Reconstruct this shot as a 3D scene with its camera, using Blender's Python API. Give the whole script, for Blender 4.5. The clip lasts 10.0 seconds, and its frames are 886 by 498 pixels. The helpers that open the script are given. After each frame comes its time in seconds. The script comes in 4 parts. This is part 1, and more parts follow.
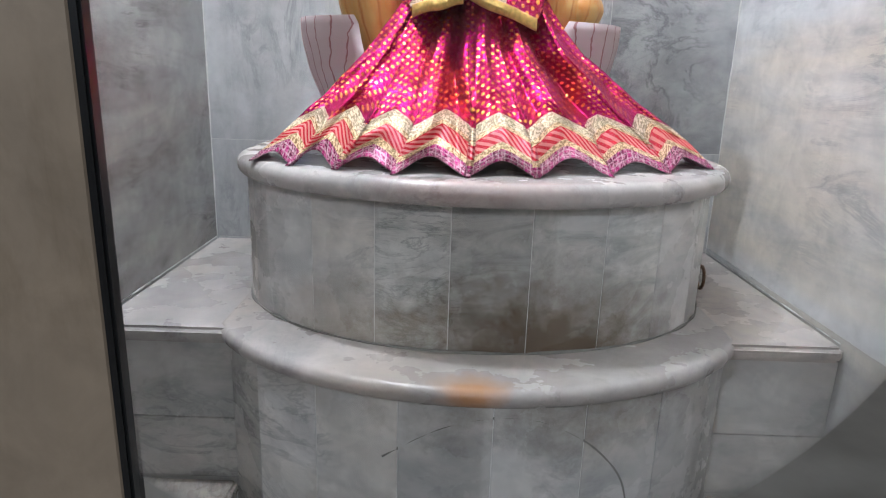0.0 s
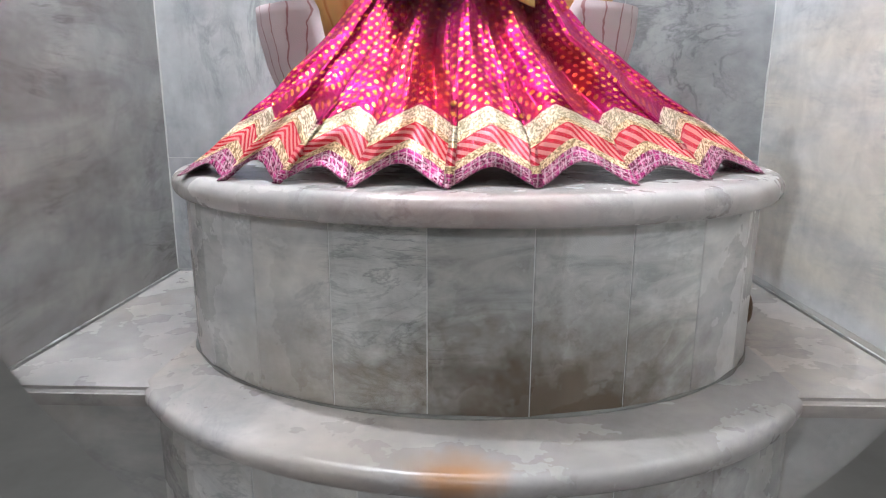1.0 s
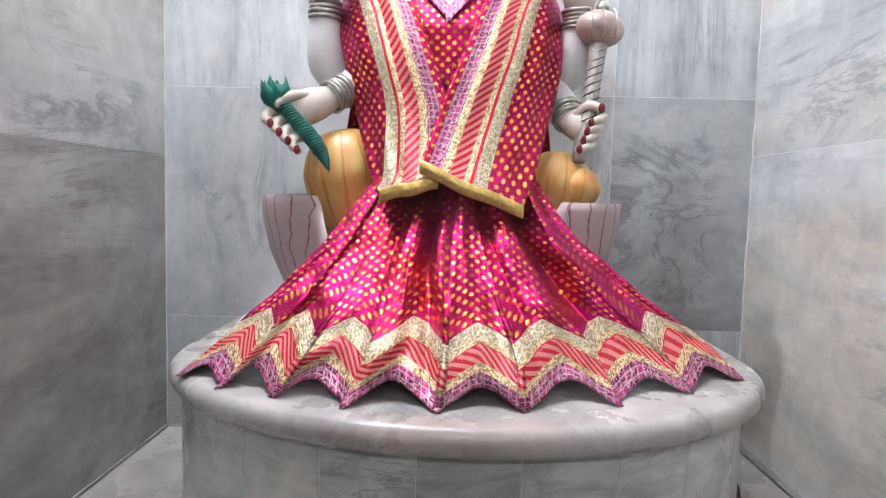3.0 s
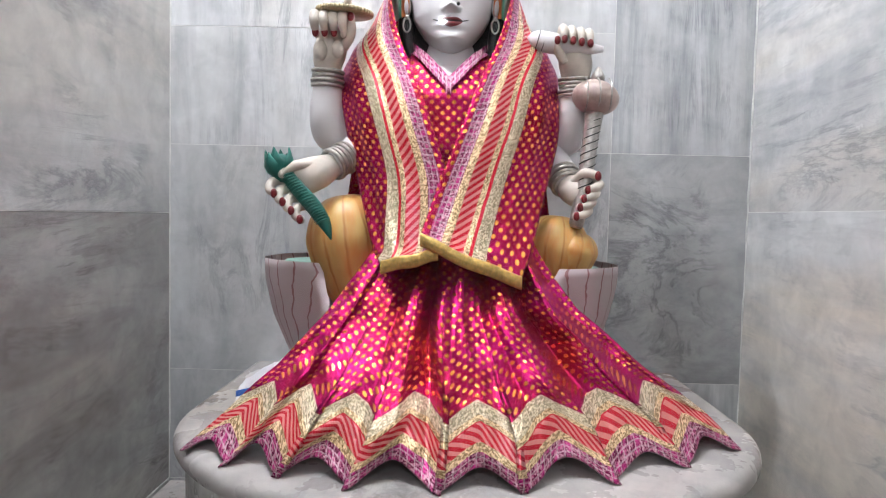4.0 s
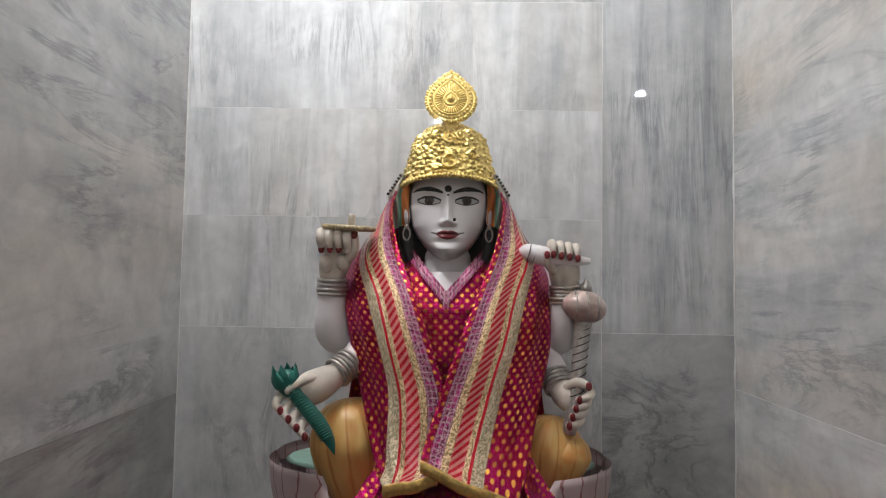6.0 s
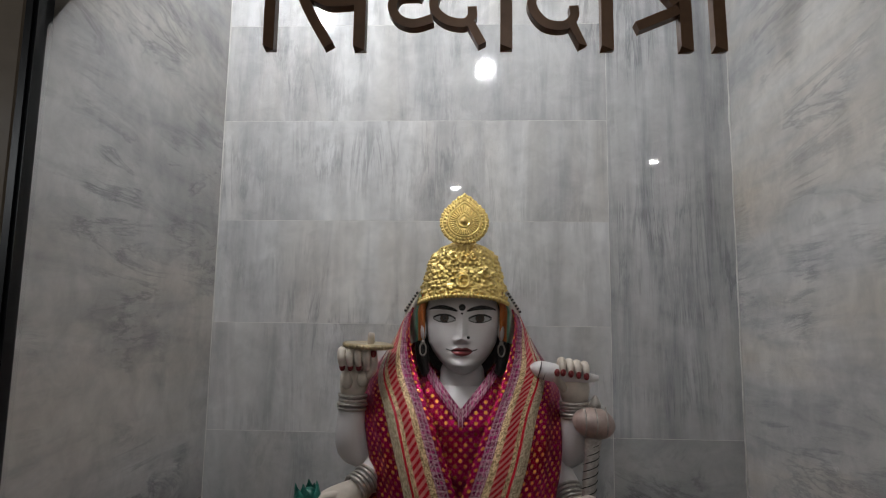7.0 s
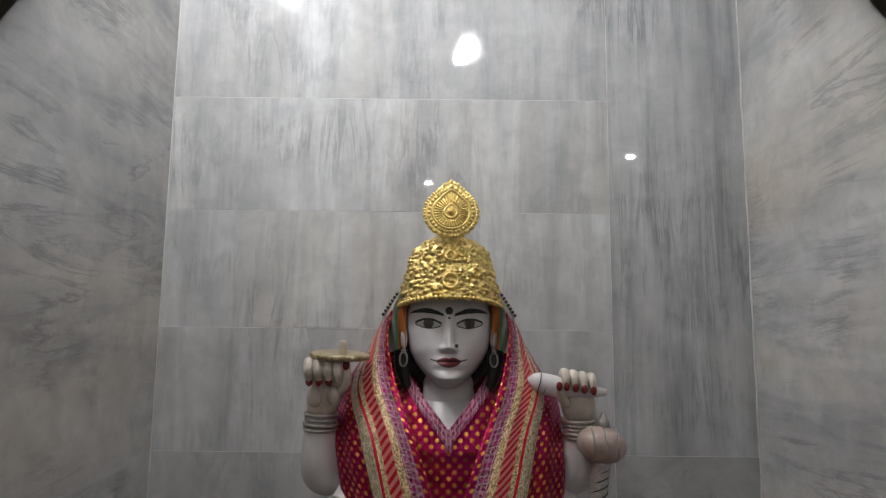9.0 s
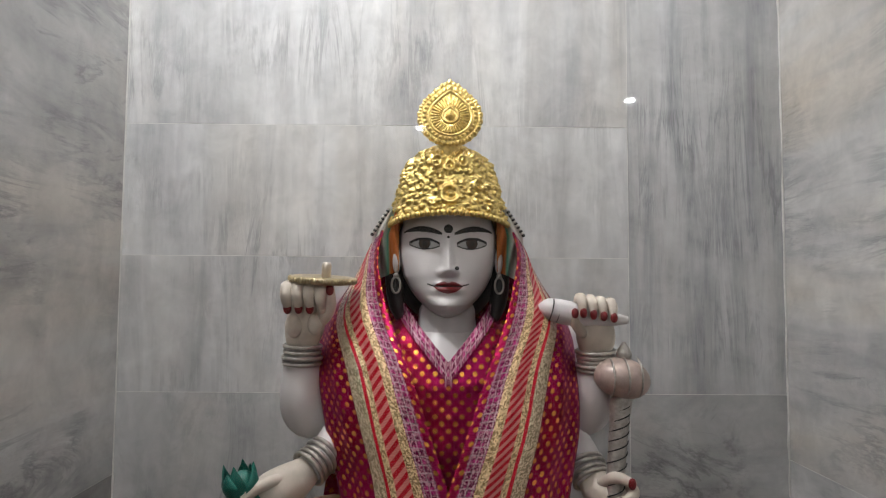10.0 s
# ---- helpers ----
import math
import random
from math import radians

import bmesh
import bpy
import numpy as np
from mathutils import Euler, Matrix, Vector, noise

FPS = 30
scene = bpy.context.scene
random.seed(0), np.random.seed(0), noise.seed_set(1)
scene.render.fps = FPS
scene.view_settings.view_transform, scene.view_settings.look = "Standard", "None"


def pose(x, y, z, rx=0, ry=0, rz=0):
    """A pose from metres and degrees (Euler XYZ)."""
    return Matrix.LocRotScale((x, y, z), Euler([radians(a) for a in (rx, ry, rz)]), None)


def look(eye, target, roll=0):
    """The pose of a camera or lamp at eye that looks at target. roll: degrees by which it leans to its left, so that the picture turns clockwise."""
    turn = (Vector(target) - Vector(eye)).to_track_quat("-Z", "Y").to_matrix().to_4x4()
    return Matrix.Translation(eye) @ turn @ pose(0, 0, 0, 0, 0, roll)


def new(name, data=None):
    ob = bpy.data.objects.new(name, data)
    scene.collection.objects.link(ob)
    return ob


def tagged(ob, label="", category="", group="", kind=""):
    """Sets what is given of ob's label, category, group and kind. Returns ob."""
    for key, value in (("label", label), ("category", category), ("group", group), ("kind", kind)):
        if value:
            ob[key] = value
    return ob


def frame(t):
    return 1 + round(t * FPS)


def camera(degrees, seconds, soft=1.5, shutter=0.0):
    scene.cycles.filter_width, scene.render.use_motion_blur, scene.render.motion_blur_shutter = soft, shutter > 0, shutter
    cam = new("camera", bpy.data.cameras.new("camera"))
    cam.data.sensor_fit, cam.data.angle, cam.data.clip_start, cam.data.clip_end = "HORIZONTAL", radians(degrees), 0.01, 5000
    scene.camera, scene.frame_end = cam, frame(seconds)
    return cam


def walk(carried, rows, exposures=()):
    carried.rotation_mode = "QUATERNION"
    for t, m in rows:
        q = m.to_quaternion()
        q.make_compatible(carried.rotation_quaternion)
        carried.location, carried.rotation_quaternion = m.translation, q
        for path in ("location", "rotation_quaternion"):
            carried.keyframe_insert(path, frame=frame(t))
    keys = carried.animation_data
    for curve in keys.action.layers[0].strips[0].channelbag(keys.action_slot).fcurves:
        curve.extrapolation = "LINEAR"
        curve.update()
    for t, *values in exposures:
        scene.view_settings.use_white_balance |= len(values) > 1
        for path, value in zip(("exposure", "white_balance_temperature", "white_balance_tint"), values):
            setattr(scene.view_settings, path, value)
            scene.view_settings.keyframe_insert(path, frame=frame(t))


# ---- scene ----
cam = camera(69.4, 10.0, soft=1.1)
PATH = [
    (0, (0.105, 0.038, 1.231), (0.1, 1.969, 0.708), 1.8),
    (0.5, (0.136, 0.196, 1.179), (0.059, 2.136, 0.697), -0.4),
    (1, (0.148, 0.241, 1.187), (0.093, 2.189, 0.738), 0.2),
    (1.5, (0.148, 0.246, 1.219), (0.103, 2.205, 0.819), 1.0),
    (2, (0.146, 0.237, 1.255), (0.099, 2.212, 0.94), 1.1),
    (2.5, (0.148, 0.233, 1.298), (0.11, 2.221, 1.082), 1.6),
    (4, (0.147, 0.22, 1.402), (0.105, 2.216, 1.298), 1.4),
    (4.5, (0.14, 0.203, 1.465), (0.098, 2.202, 1.418), 1.3),
    (5, (0.141, 0.185, 1.504), (0.113, 2.185, 1.512), 1.1),
    (5.5, (0.14, 0.178, 1.572), (0.122, 2.177, 1.635), 1.0),
    (7, (0.149, 0.088, 1.743), (0.053, 2.068, 2.012), 0.8),
    (7.5, (0.148, 0.035, 1.801), (0.074, 1.997, 2.18), 0.9),
    (8, (0.156, 0.024, 1.806), (0.077, 1.986, 2.184), 0.8),
    (8.5, (0.145, 0.105, 1.788), (0.075, 2.086, 2.053), 1.1),
    (9, (0.119, 0.249, 1.761), (0.116, 2.232, 2.02), 0.6),
    (9.5, (0.117, 0.345, 1.722), (0.13, 2.338, 1.888), 0.4),
    (10, (0.111, 0.39, 1.714), (0.134, 2.387, 1.835), 0.4),
]
EXPOSURES = [(0, 1.45, 5850, 10), (0.5, 1.65, 5900, 10), (1, 1.65, 5900, 10), (2.5, 1.42, 5900, 10), (4, 1.02, 6050, 11), (4.5, 0.95, 6100, 11), (5.5, 0.55, 6350, 11),
             (7, -0.92, 6500, 11), (7.5, -0.8, 6500, 11), (8, -0.75, 6500, 11), (8.5, -0.68, 6500, 11), (9, -0.75, 6500, 11), (9.5, -0.72, 6550, 11), (10, -0.2, 6600, 11)]
walk(cam, [(t, look(eye, target, roll)) for t, eye, target, roll in PATH], EXPOSURES)

# ---- light ----
world = bpy.data.worlds.new("world")
scene.world = world
world.use_nodes = True
world.node_tree.nodes["Background"].inputs[0].default_value = (0.6, 0.65, 0.75, 1)
world.node_tree.nodes["Background"].inputs[1].default_value = 0.02

NICHE_SIDE, NICHE_BULB = 24.0, 120.0
HALL = [((-2.3, -2.2, 2.6), 9.0), ((0.19, -2.2, 3.06), 10.0), ((1.68, -4.6, 3.26), 8.0), ((-0.03, -5.1, 3.14), 8.0)]


def area(name, place, target, power, sx, sy, colour=(0.94, 0.975, 1.0)):
    d = bpy.data.lights.new(name, "AREA")
    d.energy, d.shape, d.size, d.size_y, d.color = power, "RECTANGLE", sx, sy, colour
    ob = new(name, d)
    ob.matrix_world = look(place, target)
    return tagged(ob, kind="structure")


# ---- materials ----
def mat(name):
    m = bpy.data.materials.new(name)
    m.use_nodes = True
    nt = m.node_tree
    b = nt.nodes["Principled BSDF"]
    return m, nt, b


def node(nt, kind, **props):
    n = nt.nodes.new(kind)
    for k, v in props.items():
        if k == "blend_type":
            n.blend_type = v
        elif k == "data_type":
            n.data_type = v
        elif k == "operation":
            n.operation = v
        elif k == "feature":
            n.feature = v
        elif k == "wave_type":
            n.wave_type = v
    return n


def link(nt, a, b):
    nt.links.new(a, b)


def ramp(nt, src, stops, ease="LINEAR"):
    r = nt.nodes.new("ShaderNodeValToRGB")
    r.color_ramp.interpolation = ease
    el = r.color_ramp.elements
    while len(el) < len(stops):
        el.new(0.5)
    for e, (p, c) in zip(el, stops):
        e.position = p
        e.color = (*c, 1) if len(c) == 3 else c
    if src is not None:
        link(nt, src, r.inputs[0])
    return r.outputs[0]


def mix(nt, fac, a, b, blend="MIX"):
    n = nt.nodes.new("ShaderNodeMix")
    n.data_type, n.blend_type = "RGBA", blend
    for sock, v in ((n.inputs[0], fac), (n.inputs[6], a), (n.inputs[7], b)):
        if isinstance(v, (int, float)):
            sock.default_value = v
        elif isinstance(v, tuple):
            sock.default_value = (*v, 1)
        else:
            link(nt, v, sock)
    return n.outputs[2]


def math_node(nt, op, a, b=None, c=None):
    n = nt.nodes.new("ShaderNodeMath")
    n.operation = op
    for sock, v in zip(n.inputs, (a, b, c)):
        if v is None:
            continue
        if isinstance(v, (int, float)):
            sock.default_value = v
        else:
            link(nt, v, sock)
    return n.outputs[0]


def noise_tex(nt, vec, scale, detail=4, rough=0.55, dist=0.0):
    n = nt.nodes.new("ShaderNodeTexNoise")
    n.inputs["Scale"].default_value, n.inputs["Detail"].default_value = scale, detail
    n.inputs["Roughness"].default_value, n.inputs["Distortion"].default_value = rough, dist
    if vec is not None:
        link(nt, vec, n.inputs["Vector"])
    return n.outputs[0]


def bump(nt, b, height, strength, distance=0.002):
    n = nt.nodes.new("ShaderNodeBump")
    n.inputs["Strength"].default_value, n.inputs["Distance"].default_value = strength, distance
    link(nt, height, n.inputs["Height"])
    link(nt, n.outputs[0], b.inputs["Normal"])


def mapped(nt, scale=(1, 1, 1), rot=(0, 0, 0), vary=5.0):
    """Object coordinates, turned, stretched, and shifted piece by piece."""
    tc = nt.nodes.new("ShaderNodeTexCoord")
    geo = nt.nodes.new("ShaderNodeNewGeometry")
    mp = nt.nodes.new("ShaderNodeMapping")
    mp.inputs["Scale"].default_value = scale
    mp.inputs["Rotation"].default_value = [radians(a) for a in rot]
    link(nt, geo.outputs["Position"], mp.inputs["Vector"])
    info = nt.nodes.new("ShaderNodeObjectInfo")
    add = nt.nodes.new("ShaderNodeVectorMath")
    add.operation = "MULTIPLY_ADD"
    link(nt, info.outputs["Random"], add.inputs[0])
    add.inputs[1].default_value = (vary, vary * 1.7, vary * 0.6)
    link(nt, mp.outputs[0], add.inputs[2])
    return add.outputs[0], info.outputs["Random"]


def marble(name, streak, rot=(0, 0, 0), base=(0.62, 0.62, 0.63), vein=(0.27, 0.28, 0.31), warm=0.25, rough=0.16, veins=0.7, vary=5.0, wavy=0.25, stains=()):
    """Polished grey-white marble; streak stretches the veins. stains: (place, reach, colour, amount)."""
    m, nt, b = mat(name)
    vec, rnd = mapped(nt, streak, rot, vary)
    geo = nt.nodes.new("ShaderNodeNewGeometry")
    cloud = noise_tex(nt, vec, 1.1, 4, 0.55, wavy)
    soft = noise_tex(nt, vec, 2.6, 6, 0.62, wavy)
    line = noise_tex(nt, vec, 2.1, 7, 0.66, wavy * 2.5)
    fine = noise_tex(nt, vec, 5.6, 6, 0.68, wavy * 2.0)
    patch = noise_tex(nt, geo.outputs["Position"], 3.6, 5, 0.62, 0.3)
    mottle = noise_tex(nt, geo.outputs["Position"], 16.0, 7, 0.66, 0.4)
    col = mix(nt, ramp(nt, cloud, [(0.34, (0, 0, 0)), (0.66, (1, 1, 1))]), tuple(c * 1.1 for c in base), tuple(c * 0.78 for c in base))
    warmed = tuple(c * k for c, k in zip(base, (0.97, 0.85, 0.7)))
    col = mix(nt, math_node(nt, "MULTIPLY", ramp(nt, noise_tex(nt, vec, 0.8, 4, 0.6), [(0.46, (0, 0, 0)), (0.66, (1, 1, 1))]), warm), col, warmed)
    f = ramp(nt, soft, [(0.46, (0, 0, 0)), (0.76, (1, 1, 1))])
    col = mix(nt, math_node(nt, "MULTIPLY", f, veins * 0.75), col, vein)
    # thin veins along the level lines of the noise
    for src, width, power in ((line, 0.045, 0.6), (fine, 0.022, 0.22)):
        ridge = ramp(nt, math_node(nt, "ABSOLUTE", math_node(nt, "SUBTRACT", src, 0.52)), [(0.0, (1, 1, 1)), (width, (0, 0, 0))])
        ridge = math_node(nt, "MULTIPLY", ridge, ramp(nt, patch, [(0.47, (0, 0, 0)), (0.63, (1, 1, 1))]))
        col = mix(nt, math_node(nt, "MULTIPLY", ridge, min(1.0, veins * power)), col, tuple(c * 0.7 for c in vein))
    col = mix(nt, 0.55, col, ramp(nt, mottle, [(0.3, (0.62, 0.62, 0.63)), (0.7, (1.12, 1.11, 1.1))]), "MULTIPLY")
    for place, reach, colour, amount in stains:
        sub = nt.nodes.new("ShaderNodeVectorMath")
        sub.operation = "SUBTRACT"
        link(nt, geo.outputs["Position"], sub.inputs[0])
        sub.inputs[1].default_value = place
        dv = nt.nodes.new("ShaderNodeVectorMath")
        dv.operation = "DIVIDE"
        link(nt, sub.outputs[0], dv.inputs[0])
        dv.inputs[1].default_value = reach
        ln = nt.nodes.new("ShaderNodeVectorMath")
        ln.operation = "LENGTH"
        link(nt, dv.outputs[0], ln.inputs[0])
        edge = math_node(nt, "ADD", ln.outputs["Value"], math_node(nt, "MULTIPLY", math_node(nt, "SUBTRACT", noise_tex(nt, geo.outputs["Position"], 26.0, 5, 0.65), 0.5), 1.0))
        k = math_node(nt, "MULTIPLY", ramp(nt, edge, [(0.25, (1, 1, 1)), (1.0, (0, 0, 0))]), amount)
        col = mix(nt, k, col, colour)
    tint = math_node(nt, "MULTIPLY_ADD", rnd, 0.26, 0.82)
    hsv = nt.nodes.new("ShaderNodeHueSaturation")
    link(nt, tint, hsv.inputs["Value"])
    link(nt, col, hsv.inputs["Color"])
    link(nt, hsv.outputs[0], b.inputs["Base Color"])
    smudge = noise_tex(nt, geo.outputs["Position"], 9.0, 5, 0.6)
    r = nt.nodes.new("ShaderNodeMapRange")
    r.inputs[3].default_value, r.inputs[4].default_value = rough * 0.7, rough * 2.0
    link(nt, smudge, r.inputs[0])
    link(nt, r.outputs[0], b.inputs["Roughness"])
    bump(nt, b, noise_tex(nt, geo.outputs["Position"], 30.0, 5, 0.6), 0.09, 0.002)
    return m


def plain(name, colour, rough=0.5, metal=0.0, var=0.25, scale=30.0, bumpy=0.2, coat=0.0):
    m, nt, b = mat(name)
    geo = nt.nodes.new("ShaderNodeTexCoord")
    n = noise_tex(nt, geo.outputs["Object"], scale, 5, 0.6)
    n2 = noise_tex(nt, geo.outputs["Object"], scale * 0.16, 3, 0.6)
    lo = tuple(c * (1 - var) for c in colour)
    hi = tuple(min(1, c * (1 + var * 0.6)) for c in colour)
    col = mix(nt, ramp(nt, n, [(0.3, (0, 0, 0)), (0.7, (1, 1, 1))]), lo, hi)
    col = mix(nt, math_node(nt, "MULTIPLY", n2, 0.5), col, tuple(c * (1 - var * 0.7) for c in colour))
    link(nt, col, b.inputs["Base Color"])
    b.inputs["Roughness"].default_value, b.inputs["Metallic"].default_value = rough, metal
    b.inputs["Coat Weight"].default_value = coat
    if bumpy:
        bump(nt, b, n, bumpy, 0.0012)
    return m


def glow(name, colour, power):
    m, nt, b = mat(name)
    b.inputs["Emission Color"].default_value = (*colour, 1)
    b.inputs["Emission Strength"].default_value = power
    return m


M_BACK = marble("marble_back_wall", (8.0, 8.0, 1.0), vein=(0.25, 0.255, 0.28), base=(0.7, 0.7, 0.705), veins=0.75, warm=0.2, rough=0.075, wavy=0.4)
M_BACK3 = marble("marble_streaked_slab", (12.0, 12.0, 0.9), vein=(0.2, 0.21, 0.24), base=(0.64, 0.645, 0.655), veins=0.9, warm=0.1)
M_BACK2 = marble("marble_dark_slab", (1.8, 1.8, 3.2), vein=(0.14, 0.145, 0.16), base=(0.56, 0.56, 0.565), veins=0.85, warm=0.1, wavy=0.6)
M_LEFT_LOW = marble("marble_left_wall_dark", (2.2, 1.1, 4.2), (14, 0, 0), base=(0.5, 0.495, 0.485), vein=(0.16, 0.13, 0.14), veins=0.9, warm=0.35, wavy=0.6)
M_BACK4 = marble("marble_grey_slab", (5.0, 5.0, 1.4), vein=(0.24, 0.245, 0.26), base=(0.62, 0.62, 0.625), veins=0.7, warm=0.15, wavy=0.5)
M_LEFT = marble("marble_left_wall", (2.4, 1.1, 5.0), (24, 0, 0), base=(0.58, 0.58, 0.578), vein=(0.24, 0.245, 0.265), veins=0.9, warm=0.35, wavy=0.5)
M_RIGHT = marble("marble_right_wall", (2.4, 1.0, 5.5), (-26, 0, 0), base=(0.7, 0.695, 0.685), veins=0.75, warm=0.7, wavy=0.4)
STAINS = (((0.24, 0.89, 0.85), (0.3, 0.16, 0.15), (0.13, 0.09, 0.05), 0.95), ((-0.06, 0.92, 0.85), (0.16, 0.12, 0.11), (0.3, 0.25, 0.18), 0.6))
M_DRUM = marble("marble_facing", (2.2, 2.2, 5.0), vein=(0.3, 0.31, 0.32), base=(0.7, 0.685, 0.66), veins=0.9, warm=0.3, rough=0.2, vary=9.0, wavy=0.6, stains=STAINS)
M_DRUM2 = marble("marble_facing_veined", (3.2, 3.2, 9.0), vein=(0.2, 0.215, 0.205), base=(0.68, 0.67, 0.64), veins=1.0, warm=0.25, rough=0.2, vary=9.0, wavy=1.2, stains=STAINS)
M_TOP = marble("marble_slab", (3.0, 1.8, 3.0), vein=(0.26, 0.25, 0.25), base=(0.6, 0.55, 0.52), veins=0.9, warm=0.6, rough=0.2, vary=7.0, wavy=0.5,
               stains=(((0.146, 0.775, 0.845), (0.06, 0.05, 0.04), (0.5, 0.2, 0.04), 0.8), ((0.15, 0.86, 1.09), (0.2, 0.05, 0.03), (0.5, 0.32, 0.28), 0.45), ((0.0, 0.8, 0.845), (0.3, 0.03, 0.02), (0.42, 0.36, 0.31), 0.5)))
M_JOINT = plain("cement_joint", (0.74, 0.73, 0.7), 0.9)
M_BEIGE = marble("beige_stone", (2.5, 2.5, 0.5), vein=(0.3, 0.22, 0.14), base=(0.38, 0.3, 0.22), veins=0.5, warm=0.3, rough=0.3)
M_HALL = plain("hall_plaster", (0.5, 0.46, 0.4), 0.8, scale=4.0)
M_HALLFLOOR = plain("hall_floor_stone", (0.35, 0.33, 0.3), 0.35, scale=3.0)
M_BLACK = plain("black_frame", (0.012, 0.012, 0.013), 0.3, bumpy=0.05)
M_LAMP = glow("lamp_glow", (1, 0.98, 0.95), 60.0)
M_BULB = glow("bulb_glow", (0.95, 0.98, 1.0), NICHE_BULB)
M_WHITEPLASTIC = plain("white_plastic", (0.8, 0.8, 0.78), 0.4, bumpy=0)
M_LETTER = plain("brown_letter", (0.27, 0.135, 0.062), 0.36, 0.15, 0.4, 40.0, 0.1)


# ---- mesh helpers ----
def mesh_of(bm, name, smooth=False):
    me = bpy.data.meshes.new(name)
    bmesh.ops.recalc_face_normals(bm, faces=bm.faces)
    bm.to_mesh(me)
    bm.free()
    if smooth:
        for p in me.polygons:
            p.use_smooth = True
    return me


def part(name, bm, material, parent, label="", smooth=False):
    me = mesh_of(bm, name, smooth)
    for m in material if isinstance(material, (list, tuple)) else [material]:
        me.materials.append(m)
    ob = new(name, me)
    if parent is not None:
        ob.parent = parent
    if label:
        tagged(ob, label)
    return ob


def thing(name, label, category, place=(0, 0, 0), group="", kind=""):
    ob = new(name)
    ob.location = place
    return tagged(ob, label, category, group, kind)


def box(x0, x1, y0, y1, z0, z1, bevel=0.0, bm=None, seg=1):
    bm = bm or bmesh.new()
    r = bmesh.ops.create_cube(bm, size=1, matrix=Matrix.Translation(((x0 + x1) / 2, (y0 + y1) / 2, (z0 + z1) / 2)) @ Matrix.Diagonal((x1 - x0, y1 - y0, z1 - z0, 1)))
    if bevel:
        es = {e for v in r["verts"] for e in v.link_edges}
        bmesh.ops.bevel(bm, geom=list(es), offset=bevel, segments=seg, affect="EDGES")
    return bm


def grid(nu, nv, f, wrap_u=False, bm=None, uv=None, slot=None):
    """A sheet of nu x nv cells; f(u, v) gives the place, uv(u, v) the texture place, slot(u, v) the material."""
    bm = bm or bmesh.new()
    lay = bm.loops.layers.uv.verify() if uv else None
    vs = [[bm.verts.new(f(i / nu, j / nv)) for j in range(nv + 1)] for i in range(nu if wrap_u else nu + 1)]
    n = len(vs)
    for i in range(nu):
        for j in range(nv):
            q = [(i, j), (i + 1, j), (i + 1, j + 1), (i, j + 1)]
            try:
                fc = bm.faces.new([vs[a % n][b] for a, b in q])
            except ValueError:
                continue
            fc.smooth = True
            if lay:
                for lp, (a, b) in zip(fc.loops, q):
                    lp[lay].uv = uv(a / nu, b / nv)
            if slot:
                fc.material_index = slot((i + 0.5) / nu, (j + 0.5) / nv)
    return bm


def spline(pts, t):
    """Catmull-Rom through pts, t from 0 to 1."""
    n = len(pts) - 1
    k = min(int(t * n), n - 1)
    s = t * n - k
    p1, p2 = Vector(pts[k]), Vector(pts[k + 1])
    p0 = Vector(pts[k - 1]) if k else 2 * p1 - p2
    p3 = Vector(pts[k + 2]) if k + 2 <= n else 2 * p2 - p1
    return 0.5 * (2 * p1 + (p2 - p0) * s + (2 * p0 - 5 * p1 + 4 * p2 - p3) * s * s + (3 * p1 - p0 - 3 * p2 + p3) * s ** 3)


def tube(pts, radii, n=14, steps=24, bm=None, slot=0, flat=1.0, cap=True):
    """A limb along pts whose radius follows radii."""
    bm = bm or bmesh.new()
    rings = []
    up = Vector((0, 1, 0))
    for k in range(steps + 1):
        t = k / steps
        c = spline(pts, t)
        d = (spline(pts, min(1, t + 0.01)) - spline(pts, max(0, t - 0.01))).normalized()
        a = d.cross(up)
        a = a.normalized() if a.length > 1e-4 else Vector((1, 0, 0))
        b = d.cross(a).normalized()
        r = spline([(q, 0, 0) for q in radii], t)[0]
        rings.append([bm.verts.new(c + a * r * math.cos(6.28318 * i / n) + b * r * flat * math.sin(6.28318 * i / n)) for i in range(n)])
    for p, q in zip(rings, rings[1:]):
        for i in range(n):
            fc = bm.faces.new((p[i], p[(i + 1) % n], q[(i + 1) % n], q[i]))
            fc.smooth, fc.material_index = True, slot
    if cap:
        for ring in (rings[0], rings[-1]):
            fc = bm.faces.new(ring)
            fc.material_index = slot
    return bm


def ball(c, r, bm=None, slot=0, m=None, n=20):
    bm = bm or bmesh.new()
    r = r if isinstance(r, (tuple, list)) else (r, r, r)
    x = Matrix.Translation(c) @ (m or Matrix()) @ Matrix.Diagonal((*r, 1))
    k = n // 2 + 1
    ends = [bm.verts.new(x @ Vector((0, 0, s))) for s in (-1, 1)]
    rings = []
    for j in range(1, k):
        e = math.pi * (j / k - 0.5)
        rings.append([bm.verts.new(x @ Vector((math.cos(e) * math.cos(6.28318531 * i / n), math.cos(e) * math.sin(6.28318531 * i / n), math.sin(e)))) for i in range(n)])
    faces = [bm.faces.new((ends[0], rings[0][(i + 1) % n], rings[0][i])) for i in range(n)]
    faces += [bm.faces.new((ends[1], rings[-1][i], rings[-1][(i + 1) % n])) for i in range(n)]
    for p, q in zip(rings, rings[1:]):
        faces += [bm.faces.new((p[i], p[(i + 1) % n], q[(i + 1) % n], q[i])) for i in range(n)]
    for fc in faces:
        fc.smooth, fc.material_index = True, slot
    return bm


